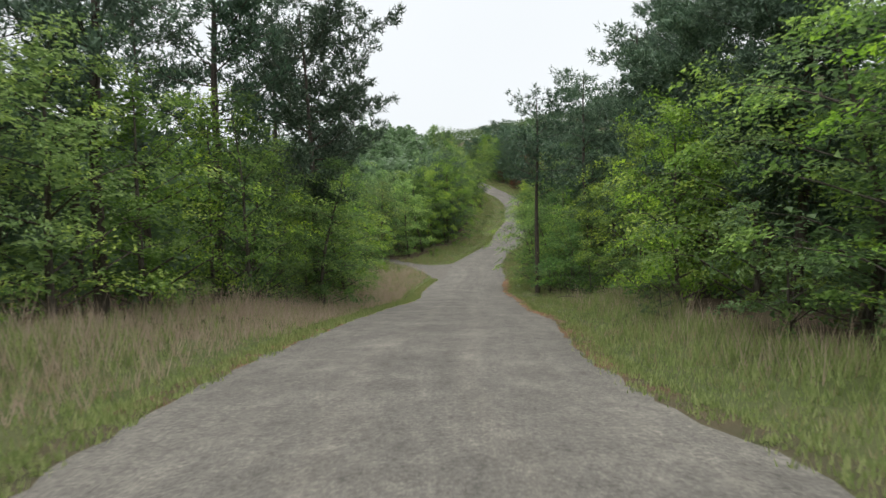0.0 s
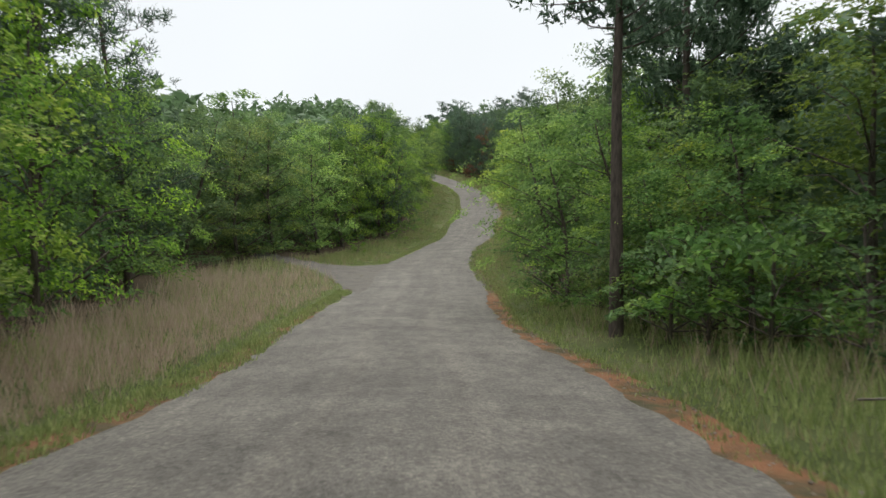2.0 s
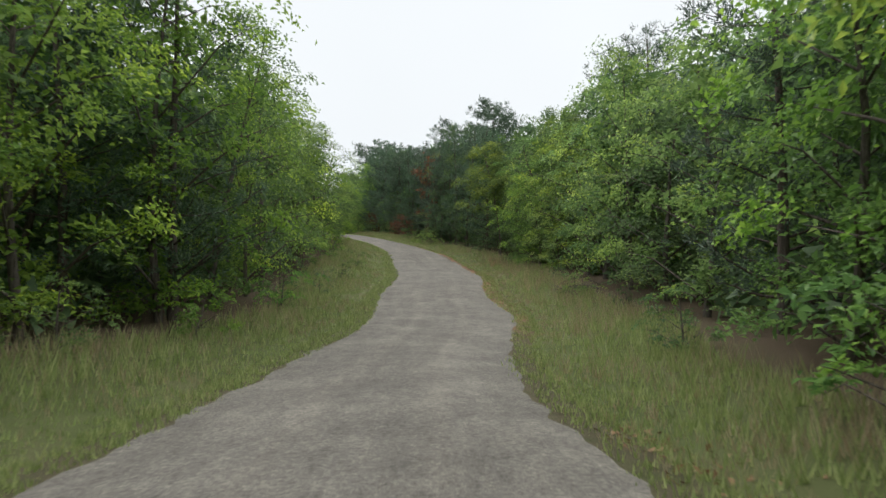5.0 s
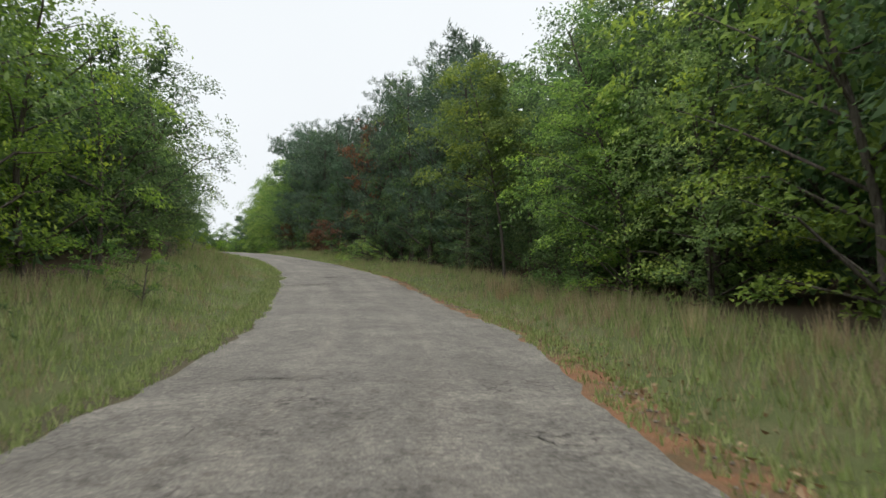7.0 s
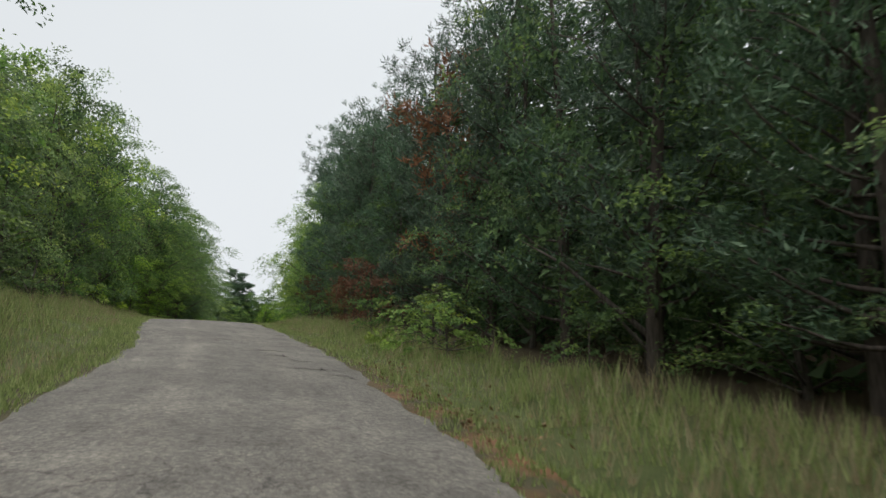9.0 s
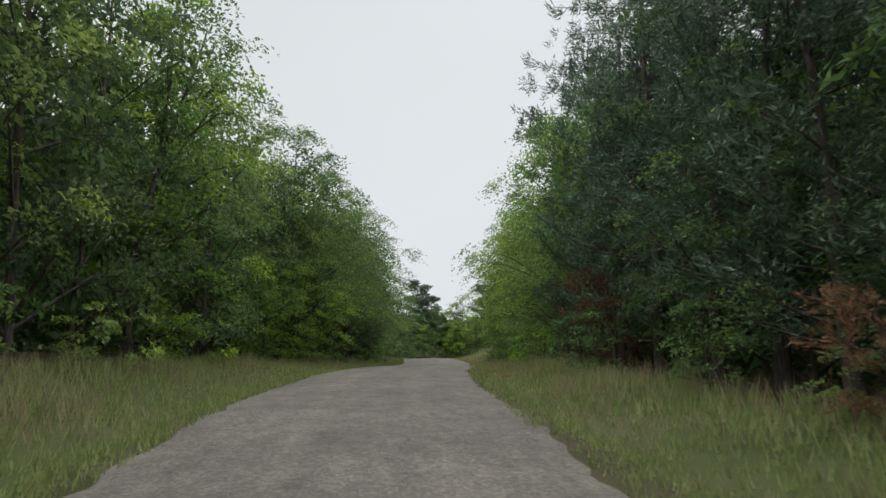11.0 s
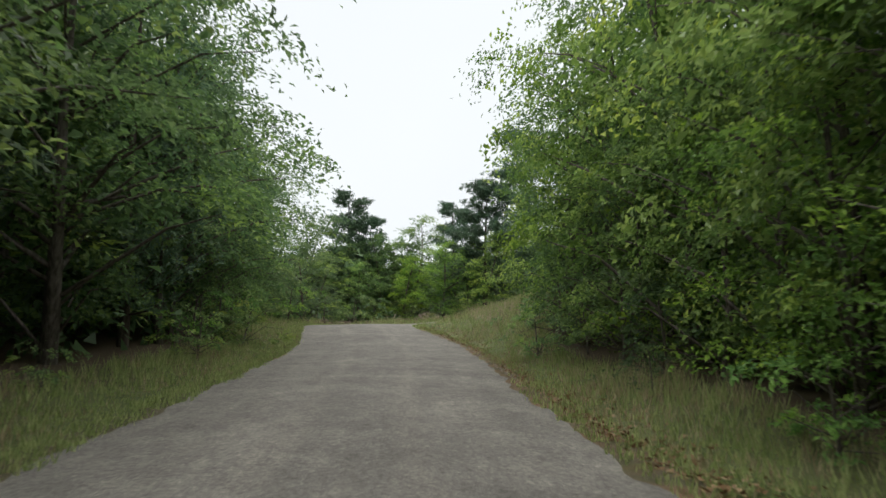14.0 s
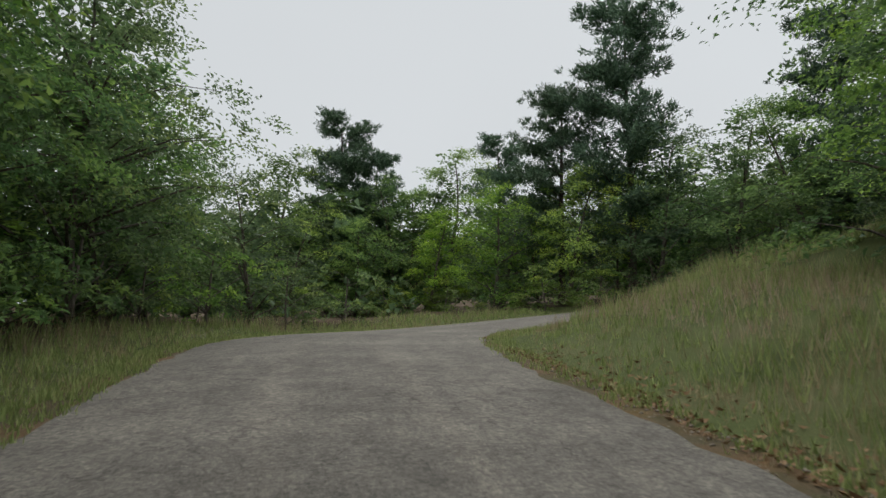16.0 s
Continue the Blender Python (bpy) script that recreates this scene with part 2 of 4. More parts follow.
def soil_material(name, stops, scale, spots=None, bare=(0.38, 0.6)):
    m, n, l, b = material(name, 0.95, 0.1)
    t = noise_tex(n, l, scale, 7)
    c = ramp(n, l, t.outputs[0], stops).outputs[0]
    f = noise_tex(n, l, 38.0, 4, None, 0.8)
    g = ramp(n, l, f.outputs[0], [(0.3, (0.55, 0.55, 0.55)), (0.7, (1.4, 1.4, 1.4))])
    c = mix(n, l, "MULTIPLY", 0.8, c, g.outputs[0])
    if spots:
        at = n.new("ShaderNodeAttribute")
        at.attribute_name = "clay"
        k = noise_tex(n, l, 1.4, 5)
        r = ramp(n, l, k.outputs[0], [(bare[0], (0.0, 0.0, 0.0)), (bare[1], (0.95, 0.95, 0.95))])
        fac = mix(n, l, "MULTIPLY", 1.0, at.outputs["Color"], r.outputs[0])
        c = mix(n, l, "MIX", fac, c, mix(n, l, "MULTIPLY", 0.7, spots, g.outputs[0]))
    l.new(c, b.inputs["Base Color"])
    bump = n.new("ShaderNodeBump")
    bump.inputs["Strength"].default_value = 0.7
    bump.inputs["Distance"].default_value = 0.05
    l.new(f.outputs[0], bump.inputs["Height"])
    l.new(bump.outputs[0], b.inputs["Normal"])
    return m


ASPHALT = asphalt_material()
SHOULDER = soil_material("gravel_shoulder", [(0.3, (0.05, 0.058, 0.024)), (0.5, (0.085, 0.074, 0.046)), (0.72, (0.062, 0.072, 0.028))], 1.3, (0.235, 0.115, 0.062))
GRAVEL = soil_material("gravel", [(0.3, (0.092, 0.086, 0.076)), (0.55, (0.135, 0.125, 0.110)), (0.8, (0.098, 0.09, 0.066))], 2.2)
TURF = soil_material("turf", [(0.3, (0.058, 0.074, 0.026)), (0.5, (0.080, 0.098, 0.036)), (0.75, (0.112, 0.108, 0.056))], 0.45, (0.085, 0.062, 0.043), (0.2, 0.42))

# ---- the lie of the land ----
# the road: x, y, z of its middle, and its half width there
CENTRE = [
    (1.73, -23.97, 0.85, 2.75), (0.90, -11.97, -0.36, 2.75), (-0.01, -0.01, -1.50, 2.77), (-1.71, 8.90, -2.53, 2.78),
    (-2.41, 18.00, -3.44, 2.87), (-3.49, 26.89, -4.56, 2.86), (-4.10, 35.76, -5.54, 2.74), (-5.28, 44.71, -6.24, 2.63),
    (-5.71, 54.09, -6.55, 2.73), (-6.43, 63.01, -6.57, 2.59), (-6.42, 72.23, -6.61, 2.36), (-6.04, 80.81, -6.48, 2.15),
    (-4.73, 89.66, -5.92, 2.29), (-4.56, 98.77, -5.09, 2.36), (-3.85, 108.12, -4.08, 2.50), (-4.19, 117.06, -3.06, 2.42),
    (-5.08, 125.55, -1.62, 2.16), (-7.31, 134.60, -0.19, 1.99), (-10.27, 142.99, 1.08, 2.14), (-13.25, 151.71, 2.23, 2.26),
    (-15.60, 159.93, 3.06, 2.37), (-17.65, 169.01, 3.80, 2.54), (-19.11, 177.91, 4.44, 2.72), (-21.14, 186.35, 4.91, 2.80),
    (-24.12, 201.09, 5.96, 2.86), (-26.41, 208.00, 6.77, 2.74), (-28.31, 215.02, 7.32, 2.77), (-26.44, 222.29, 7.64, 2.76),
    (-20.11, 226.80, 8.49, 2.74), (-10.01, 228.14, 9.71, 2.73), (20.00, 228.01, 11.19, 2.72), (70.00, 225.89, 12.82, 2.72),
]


def catmull(points, step=0.5):
    p = np.array(points, float)
    p = np.vstack([2 * p[0] - p[1], p, 2 * p[-1] - p[-2]])
    out = []
    for i in range(1, len(p) - 2):
        k = max(2, int(np.linalg.norm(p[i + 1] - p[i]) / step))
        u = (np.arange(k) / k)[:, None]
        a, b, c, d = p[i - 1], p[i], p[i + 1], p[i + 2]
        out.append(0.5 * (2 * b + (c - a) * u + (2 * a - 5 * b + 4 * c - d) * u**2 + (3 * b - a - 3 * c + d) * u**3))
    return np.vstack(out + [p[-2:-1]])


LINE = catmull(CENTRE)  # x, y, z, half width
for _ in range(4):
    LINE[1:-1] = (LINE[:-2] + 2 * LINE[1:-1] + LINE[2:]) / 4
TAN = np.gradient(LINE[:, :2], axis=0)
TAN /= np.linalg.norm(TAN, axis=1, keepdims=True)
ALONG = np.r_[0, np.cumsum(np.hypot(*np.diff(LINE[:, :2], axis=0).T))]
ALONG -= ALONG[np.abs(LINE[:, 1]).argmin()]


def half_at(s):
    """Half the road's width at a stretch along it."""
    return np.interp(s, ALONG, LINE[:, 3])


def smooth(x, a, b):
    u = np.clip((np.asarray(x, float) - a) / (b - a), 0, 1)
    return u * u * (3 - 2 * u)


def waves(x, y, size, seed):
    """Smooth height noise from a few crossing waves, about -1 to 1."""
    rng = np.random.default_rng(seed)
    out = 0
    for k in range(6):
        a, f = rng.uniform(0, 6.28), rng.uniform(0.6, 1.9) / size * 6.28
        out = out + np.sin((x * math.cos(a) + y * math.sin(a)) * f + rng.uniform(0, 6.28))
    return out / 3.5


def near(xy):
    """For points in plan: stretch along the road, way off it to the right, and the road's height there."""
    xy = np.atleast_2d(np.asarray(xy, float))
    s, d, z = (np.empty(len(xy)) for _ in range(3))
    for i in range(0, len(xy), 4000):
        q = xy[i : i + 4000]
        k = ((q[:, None] - LINE[None, :, :2]) ** 2).sum(2).argmin(1)
        dv = q - LINE[k, :2]
        side = dv[:, 0] * TAN[k, 1] - dv[:, 1] * TAN[k, 0]
        s[i : i + 4000], z[i : i + 4000] = ALONG[k], LINE[k, 2]
        d[i : i + 4000] = np.sign(side) * np.hypot(dv[:, 0], dv[:, 1])
    return s, d, z


def ground(xy):
    xy = np.atleast_2d(np.asarray(xy, float))
    s, d, z = near(xy)
    a = np.abs(d) - half_at(s) + 2.5
    up = 0.35 * smooth(a, 3.2, 8) + 0.035 * np.clip(a - 8, 0, 60)
    up = up + np.where(d > 0, 0.85 * smooth(s, 192, 206) * smooth(d, 3.2, 8.5), 0)
    up = up + np.where(d < 0, 0.5 * smooth(s, 100, 118) * (1 - smooth(s, 158, 170)) * smooth(a, 3.4, 8), 0)
    x, y = xy[:, 0], xy[:, 1]
    hill = np.clip(44 + 0.16 * (x + 20), 16, 85) * smooth(y, 300, 590)
    rough = (0.05 * waves(x, y, 2.4, 5) + 0.12 * waves(x, y, 9, 6)) * smooth(a, 3.0, 5)
    rough = rough + 1.2 * waves(x, y, 60, 7) * smooth(a, 15, 60)
    return z - 0.11 + 0.05 * smooth(a, 2.9, 3.6) + up + hill + rough


def at(s, d):
    """The plan point at a stretch along the road and a way off it."""
    i = np.interp(s, ALONG, np.arange(len(ALONG)))
    k = np.arange(len(ALONG))
    x, y = np.interp(i, k, LINE[:, 0]), np.interp(i, k, LINE[:, 1])
    tx, ty = np.interp(i, k, TAN[:, 0]), np.interp(i, k, TAN[:, 1])
    return np.stack([x + ty * d, y - tx * d], -1)


def mesh_of(name, verts, faces, mat, smooth_faces=False):
    me = bpy.data.meshes.new(name)
    verts, faces = np.asarray(verts, np.float32), np.asarray(faces, np.int32)
    me.vertices.add(len(verts))
    me.vertices.foreach_set("co", verts.ravel())
    k = faces.shape[1]
    me.loops.add(faces.size)
    me.loops.foreach_set("vertex_index", faces.ravel())
    me.polygons.add(len(faces))
    me.polygons.foreach_set("loop_start", np.arange(0, faces.size, k, dtype=np.int32))
    me.polygons.foreach_set("use_smooth", np.full(len(faces), smooth_faces))
    me.update(calc_edges=True)
    me.materials.append(mat)
    return me


def grid_faces(rows, cols):
    i = (np.arange(rows - 1)[:, None] * cols + np.arange(cols - 1)).ravel()
    return np.stack([i, i + 1, i + cols + 1, i + cols], 1)


def ground_sheet():
    gx = np.r_[-3000, -1500, -700, -350, -200, -130, -90, np.arange(-66, 62, 1.1), 75, 95, 130, 200, 350, 700, 1500, 3000]
    gy = np.r_[-2500, -1200, -500, -200, -90, -50, np.arange(-30, 236, 1.1), np.arange(240, 330, 6), np.arange(330, 640, 14), 720, 900, 1500, 3000]
    X, Y = np.meshgrid(gx, gy)
    xy = np.stack([X.ravel(), Y.ravel()], 1)
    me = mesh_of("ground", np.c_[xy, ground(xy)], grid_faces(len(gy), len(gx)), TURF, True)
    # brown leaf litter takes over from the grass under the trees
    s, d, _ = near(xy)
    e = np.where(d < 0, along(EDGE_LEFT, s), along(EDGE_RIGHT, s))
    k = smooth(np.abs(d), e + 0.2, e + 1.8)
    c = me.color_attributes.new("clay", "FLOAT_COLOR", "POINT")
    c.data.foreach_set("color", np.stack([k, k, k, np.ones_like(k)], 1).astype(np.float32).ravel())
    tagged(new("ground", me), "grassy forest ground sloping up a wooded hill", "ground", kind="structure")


def ribbon(name, offs, heights, mat, s0, s1, step=0.25, clay=None):
    s = np.arange(s0, s1, step)
    cols = len(offs)
    V, UV = [], []
    for j in range(cols):
        d = offs[j](s) if callable(offs[j]) else np.full(len(s), offs[j])
        xy = at(s, d)
        z = np.interp(s, ALONG, LINE[:, 2]) + heights[j]
        V.append(np.c_[xy, z])
        UV.append(np.c_[d, s])
    V = np.stack(V, 1).reshape(-1, 3)
    UV = np.stack(UV, 1).reshape(-1, 2)
    F = grid_faces(len(s), cols)
    me = mesh_of(name, V, F, mat, True)
    lay = me.uv_layers.new(name="UVMap")
    lay.data.foreach_set("uv", UV[F.ravel()].astype(np.float32).ravel())
    if clay is not None:
        c = me.color_attributes.new("clay", "FLOAT_COLOR", "POINT")
        k = clay(UV[:, 1], UV[:, 0])
        c.data.foreach_set("color", np.stack([k, k, k, np.ones_like(k)], 1).astype(np.float32).ravel())
    return new(name, me)


def edge_wobble(side, seed, more=0.0):
    return lambda s: side * (half_at(s) + more + 0.10 * waves(s, 0 * s, 7, seed) + 0.07 * waves(s, 0 * s, 1.6, seed + 1) + 0.035 * waves(s, 0 * s, 0.8, seed + 2))


def build_road():
    def worn(s, d):
        spots = ((60, 74, 0.8), (94, 106, 1.0), (122, 130, 0.6), (136, 150, 0.9), (207, 216, 0.6))
        return 0.22 + sum(k * smooth(s, a, a + 3) * (1 - smooth(s, b - 3, b)) for a, b, k in spots) * 0.8

    inner = [-1.6, -0.8, 0.0, 0.8, 1.6]
    crown = [-0.006, 0.012, 0.018, 0.012, -0.006]
    road = ribbon("road", [edge_wobble(-1, 21), *inner, edge_wobble(1, 31)], [-0.03, *crown, -0.03], ASPHALT, -22, 290, clay=worn)
    tagged(road, "narrow weathered grey chip-seal road with worn cracked surface", "road", kind="structure")

    def clay(s, d):
        right = (0.45 * smooth(s, 4, 10) + 0.55 * smooth(s, 18, 26)) * (1 - smooth(s, 50, 58)) + 0.85 * smooth(s, 84, 92) * (1 - smooth(s, 128, 136)) + 0.35 * smooth(s, 160, 170)
        left = 0.8 * smooth(s, 4, 12) * (1 - smooth(s, 44, 52)) + 0.35 * smooth(s, 190, 206)
        return np.where(d > 0, right, left)

    for side, seed in ((-1, 41), (1, 51)):
        offs = [lambda s, k=side: k * (half_at(s) - 0.3), edge_wobble(side, seed, 0.2), edge_wobble(side, seed + 3, 0.45), lambda s, k=side: k * (half_at(s) + 0.9)]
        hs = [-0.035, -0.04, -0.06, -0.16]
        if side < 0:
            offs, hs = offs[::-1], hs[::-1]
        ob = ribbon("road_shoulder", offs, hs, SHOULDER, -22, 290, clay=clay)
        tagged(ob, "crumbling gravel and reddish clay shoulder along the road edge", "road shoulder", kind="structure")


def turnout_edges(d):
    """The near and far edge of the gravel turning, along the road, at a way off to the left."""
    d = np.asarray(d, float)
    return np.interp(d, [2.2, 3.4, 4.5, 6.7, 11], [51.5, 55.6, 58.6, 62.0, 66.5]), np.interp(d, [2.2, 3.2, 5.3, 7, 11], [69, 66.4, 65.0, 65.2, 69.5])


def build_turnout():
    """A gravel turning off the road to the left."""
    s, d = np.meshgrid(np.linspace(0, 1, 26), np.linspace(0, 1, 70))
    dd = 2.2 + d * 8.5
    a, b = turnout_edges(dd)
    ragged = 0.3 * np.sin(dd * 4.1) + 0.22 * np.sin(dd * 9.7 + 1) + 0.12 * np.sin(dd * 17 + 2)
    ss = a + (b - a) * s + ragged * (2 * s - 1) ** 7
    xy = at(ss.ravel(), -dd.ravel())
    z = ground(xy) + 0.05 - 0.14 * (np.abs(s.ravel() - 0.5) > 0.49)
    zr = np.interp(ss.ravel(), ALONG, LINE[:, 2]) - 0.02
    w = smooth(dd.ravel(), 2.2, 3.8)
    me = mesh_of("gravel_turnout", np.c_[xy, zr * (1 - w) + z * w], grid_faces(70, 26)[:, ::-1], GRAVEL, True)
    tagged(new("gravel_turnout", me), "pale gravel turning that leaves the road through the grass", "gravel track", kind="structure")


# foliage edge off the road's middle, by stretch, each side
EDGE_LEFT = [(-20, 9), (0, 7.5), (12, 7), (20, 5.8), (30, 5.5), (37, 5.2), (45, 6), (50, 8), (56, 10), (60, 9.5), (64, 8), (68, 5.6), (78, 5.4), (90, 4.6), (100, 5.5), (103, 6.4),
             (112, 6.5), (122, 5.5), (128, 5.0), (141, 5), (150, 4.5), (160, 4.8), (173, 5.3), (180, 4.6), (188, 4.2), (196, 4.3), (204, 4.0), (210, 4.2), (216, 4.4), (226, 5.4), (240, 7)]
EDGE_RIGHT = [(-20, 6.5), (0, 5.8), (10, 5.6), (18, 5.2), (25, 7.0), (36, 7.4), (42, 6.2), (47, 5.0), (51, 4.3), (56, 4.8), (63, 4.8), (70, 4.7), (76, 4.6), (84, 4.9), (90, 5.4), (98, 5.5), (107, 5.6),
              (114, 6.3), (121, 6.2), (126, 5.0), (134, 4.5), (141, 4.7), (152, 4.7), (165, 4.6), (176, 4.5), (184, 4.6), (192, 4.5), (200, 3.9), (204, 4.3), (208, 6.0), (212, 9.5), (216, 10.5), (240, 11)]
# how high the wood stands over the road
TALL_LEFT = [(-20, 8), (10, 7.4), (20, 7.0), (35, 7.2), (46, 7.5), (52, 9.5), (58, 9.2), (66, 8.8), (77, 9.2), (84, 10.2), (90, 10.5), (106, 10.4), (113, 10.8), (118, 10), (123, 8.4), (145, 7.8), (151, 9), (158, 11.8), (176, 12), (190, 10.6), (200, 10.5), (213, 11), (218, 9.5), (222, 5.8), (240, 6)]
TALL_RIGHT = [(-20, 7), (10, 6.4), (22, 6.2), (36, 6.6), (46, 7.4), (51, 8.5), (55, 9.4), (62, 10.2), (68, 8.5), (80, 9.5), (95, 10.4), (110, 10.8), (125, 11.2), (137, 11.6), (143, 9.8), (150, 9.3), (160, 11), (176, 11.5), (183, 12.5), (195, 12), (207, 10.5), (216, 9), (240, 10)]


def along(table, s):
    t = np.array(table)
    return np.interp(s, t[:, 0], t[:, 1])


ground_sheet()
build_road()
build_turnout()


# ---- growing things ----
def part(name, me, parent, label=""):
    ob = new(name, me)
    ob.parent = parent
    return tagged(ob, label) if label else ob


def tubes(paths, sides=6):
    """One mesh's verts and quads for tapering tubes: paths of rows x, y, z, radius."""
    V, F, n = [], [], 0
    ring = np.arange(sides) * 2 * math.pi / sides
    for p in paths:
        p = np.asarray(p, float)
        t = np.gradient(p[:, :3], axis=0)
        t /= np.linalg.norm(t, axis=1, keepdims=True) + 1e-9
        ref = np.where(np.abs(t[:, 2:3]) > 0.9, [[1.0, 0, 0]], [[0, 0, 1.0]])
        u = np.cross(t, ref)
        u /= np.linalg.norm(u, axis=1, keepdims=True)
        v = np.cross(t, u)
        V.append((p[:, None, :3] + p[:, None, 3:] * (np.cos(ring)[None, :, None] * u[:, None] + np.sin(ring)[None, :, None] * v[:, None])).reshape(-1, 3))
        for i in range(len(p) - 1):
            for j in range(sides):
                k = (j + 1) % sides
                F.append((n + i * sides + j, n + i * sides + k, n + (i + 1) * sides + k, n + (i + 1) * sides + j))
        n += len(p) * sides
    return np.vstack(V), np.array(F)


def bough(rng, start, way, length, r0, r1, steps=5, bend=0.25, lift=0.0):
    p, w = np.array(start, float), np.array(way, float)
    w /= np.linalg.norm(w)
    out = [(*p, r0)]
    for i in range(steps):
        w = w + rng.normal(0, bend, 3) / math.sqrt(steps) + (0, 0, lift / steps)
        w /= np.linalg.norm(w)
        p = p + w * length / steps
        out.append((*p, r0 + (r1 - r0) * (i + 1) / steps))
    return out


def leaves(rng, where, out, size, flat=0.5, stray=0.55, blade=False):
    """Leaf blades at the places given, facing roughly along out: three-cornered, or with blade pointed ovals folded along the rib. Verts and faces."""
    n = len(where)
    nor = out + rng.normal(0, stray, (n, 3)) + (0, 0, flat)
    nor /= np.linalg.norm(nor, axis=1, keepdims=True)
    a = np.cross(nor, rng.normal(0, 1, (n, 3)))
    a /= np.linalg.norm(a, axis=1, keepdims=True)
    b = np.cross(nor, a)
    L = (size * rng.uniform(0.7, 1.3, n))[:, None]
    Wd = L * rng.uniform(0.38, 0.54, n)[:, None]
    droop = nor * L * 0.2
    skew = rng.uniform(-0.25, 0.35, n)[:, None]
    if blade:
        fold = nor * Wd * 0.22
        V = np.stack([where - a * L * 0.5, where - b * Wd * 0.62 + a * L * 0.08 + fold, where + a * L * 0.55 - droop, where + b * Wd * 0.62 + a * L * (0.08 + 0.2 * skew) + fold], 1).reshape(-1, 3)
        return V, np.arange(n * 4).reshape(-1, 4)
    V = np.stack([where - a * L * 0.5, where + b * Wd * 0.75 + a * L * skew - droop, where + a * L * 0.55 - b * Wd * 0.45 - droop * 0.7], 1).reshape(-1, 3)
    return V, np.arange(n * 3).reshape(-1, 3)


def toned(me, tone, corners):
    """Gives every leaf of a mesh its spray's tone, 0 to 1, or 0 for plain."""
    c = me.color_attributes.new("tone", "FLOAT_COLOR", "POINT")
    k = np.repeat(tone, corners)
    c.data.foreach_set("color", np.stack([k, k, k, np.ones_like(k)], 1).astype(np.float32).ravel())
    return me


def broadleaf_meshes(seed, height, radius, sprays, per, size, mat, low=0.06, droop=0.35, shy=0.0, heart_leaves=50, heart_size=(0.16, 0.28), blade=False, thick=1.0):
    """Trunk with limbs, and a crown of leafy sprays laid in tiers along the boughs, standing at the origin.
    shy: how much thinner the crown is on the side of -x, as at a wood's edge, where that side stands in shade."""
    rng = np.random.default_rng(seed)
    trunk = bough(rng, (0, 0, -0.3), (rng.normal(0, 0.05), rng.normal(0, 0.05), 1), height * 0.93, thick * (0.0105 * height + 0.02), 0.02, 8, 0.14)
    tp = np.array(trunk)
    paths, C, D = [trunk], [], []
    limbs = max(12, int(height * 2.4 * max(1.0, radius / 3.0) ** 1.5))
    lumps = rng.uniform(0.72, 1.12, 9)
    for i in range(limbs):
        h = low + (0.985 - low) * (i + rng.uniform(0, 1)) / limbs
        a = i * 2.4 + rng.uniform(-0.5, 0.5)
        prof = (0.62 + 0.42 * math.sin(math.pi * min(1, 0.10 + h * 0.82))) * (1 - 0.9 * max(0, h - 0.66) / 0.34) ** 0.55
        reach = max(0.4, radius * prof * lumps[int(a / 6.283 * 9 + h * 5) % 9] * rng.uniform(0.8, 1.08))
        z1 = h * height
        z0 = max(0.25, z1 - reach * rng.uniform(0.25, 0.6))
        j = np.interp(z0, tp[:, 2], np.arange(len(tp)))
        q = np.array([np.interp(j, np.arange(len(tp)), tp[:, c]) for c in range(4)])
        tip = np.array([tp[-1, 0] * h + math.cos(a) * reach, tp[-1, 1] * h + math.sin(a) * reach, z1])
        mid = q[:3] * 0.45 + tip * 0.55 + rng.normal(0, 0.1, 3) + (0, 0, 0.12 * reach)
        r0 = min(q[3] * 0.55, 0.014 * reach + 0.014)
        paths.append([(*q[:3], r0), (*mid, r0 * 0.55), (*(mid * 0.3 + tip * 0.7), 0.006)])
        n = max(1, int(round(sprays / limbs * (0.5 + 0.65 * reach / radius) * (1 - shy * (0.5 - 0.5 * math.cos(a))))))
        for t in rng.uniform(0.34, 1.06, n) ** 0.6:
            c = (q[:3] * (1 - t) + mid * t if t < 0.5 else mid * (2 - 2 * t) + tip * (2 * t - 1)) if t <= 1 else tip
            off = rng.normal(0, 1, 3) * (0.30, 0.30, 0.22) * (0.5 + 0.25 * reach)
            C.append(c + off)
            out = np.array([c[0] + off[0], c[1] + off[1], 0]) / (radius + 1e-6)
            D.append(out * rng.uniform(0.5, 1.1) + rng.normal(0, 0.16, 3))
    V, F = tubes(paths[:1], 7)
    V2, F2 = tubes(paths[1:], 3)
    V, F = np.vstack([V, V2]), np.vstack([F, F2 + len(V)])
    stem = mesh_of("trunk", V, F, BARK, True)
    C, D = np.array(C), np.array(D)
    k = len(C)
    # each spray: a ragged, drooping fan of leaves
    rad = (radius / max(1.0, radius / 3.0) ** 0.6 * rng.uniform(0.15, 0.27, k))[:, None, None]
    u = np.clip(rng.normal(0, 0.43, (k, per, 2)), -0.95, 0.95)
    lay = np.concatenate([u, rng.normal(0, 0.16, (k, per, 1))], 2) * rad
    lay[:, :, 2] -= droop * (lay[:, :, 0] * D[:, None, 0] + lay[:, :, 1] * D[:, None, 1]) * 1.6 + 0.22 * (u**2).sum(2) * rad[:, :, 0]
    where = (C[:, None] + lay).reshape(-1, 3)
    out = np.repeat(D * 0.75, per, 0)
    # larger leaves inside, along the boughs, with shade put into their colour
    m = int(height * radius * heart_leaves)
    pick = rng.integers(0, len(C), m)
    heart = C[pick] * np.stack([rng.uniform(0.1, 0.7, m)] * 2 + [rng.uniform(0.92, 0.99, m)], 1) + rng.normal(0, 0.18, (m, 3))
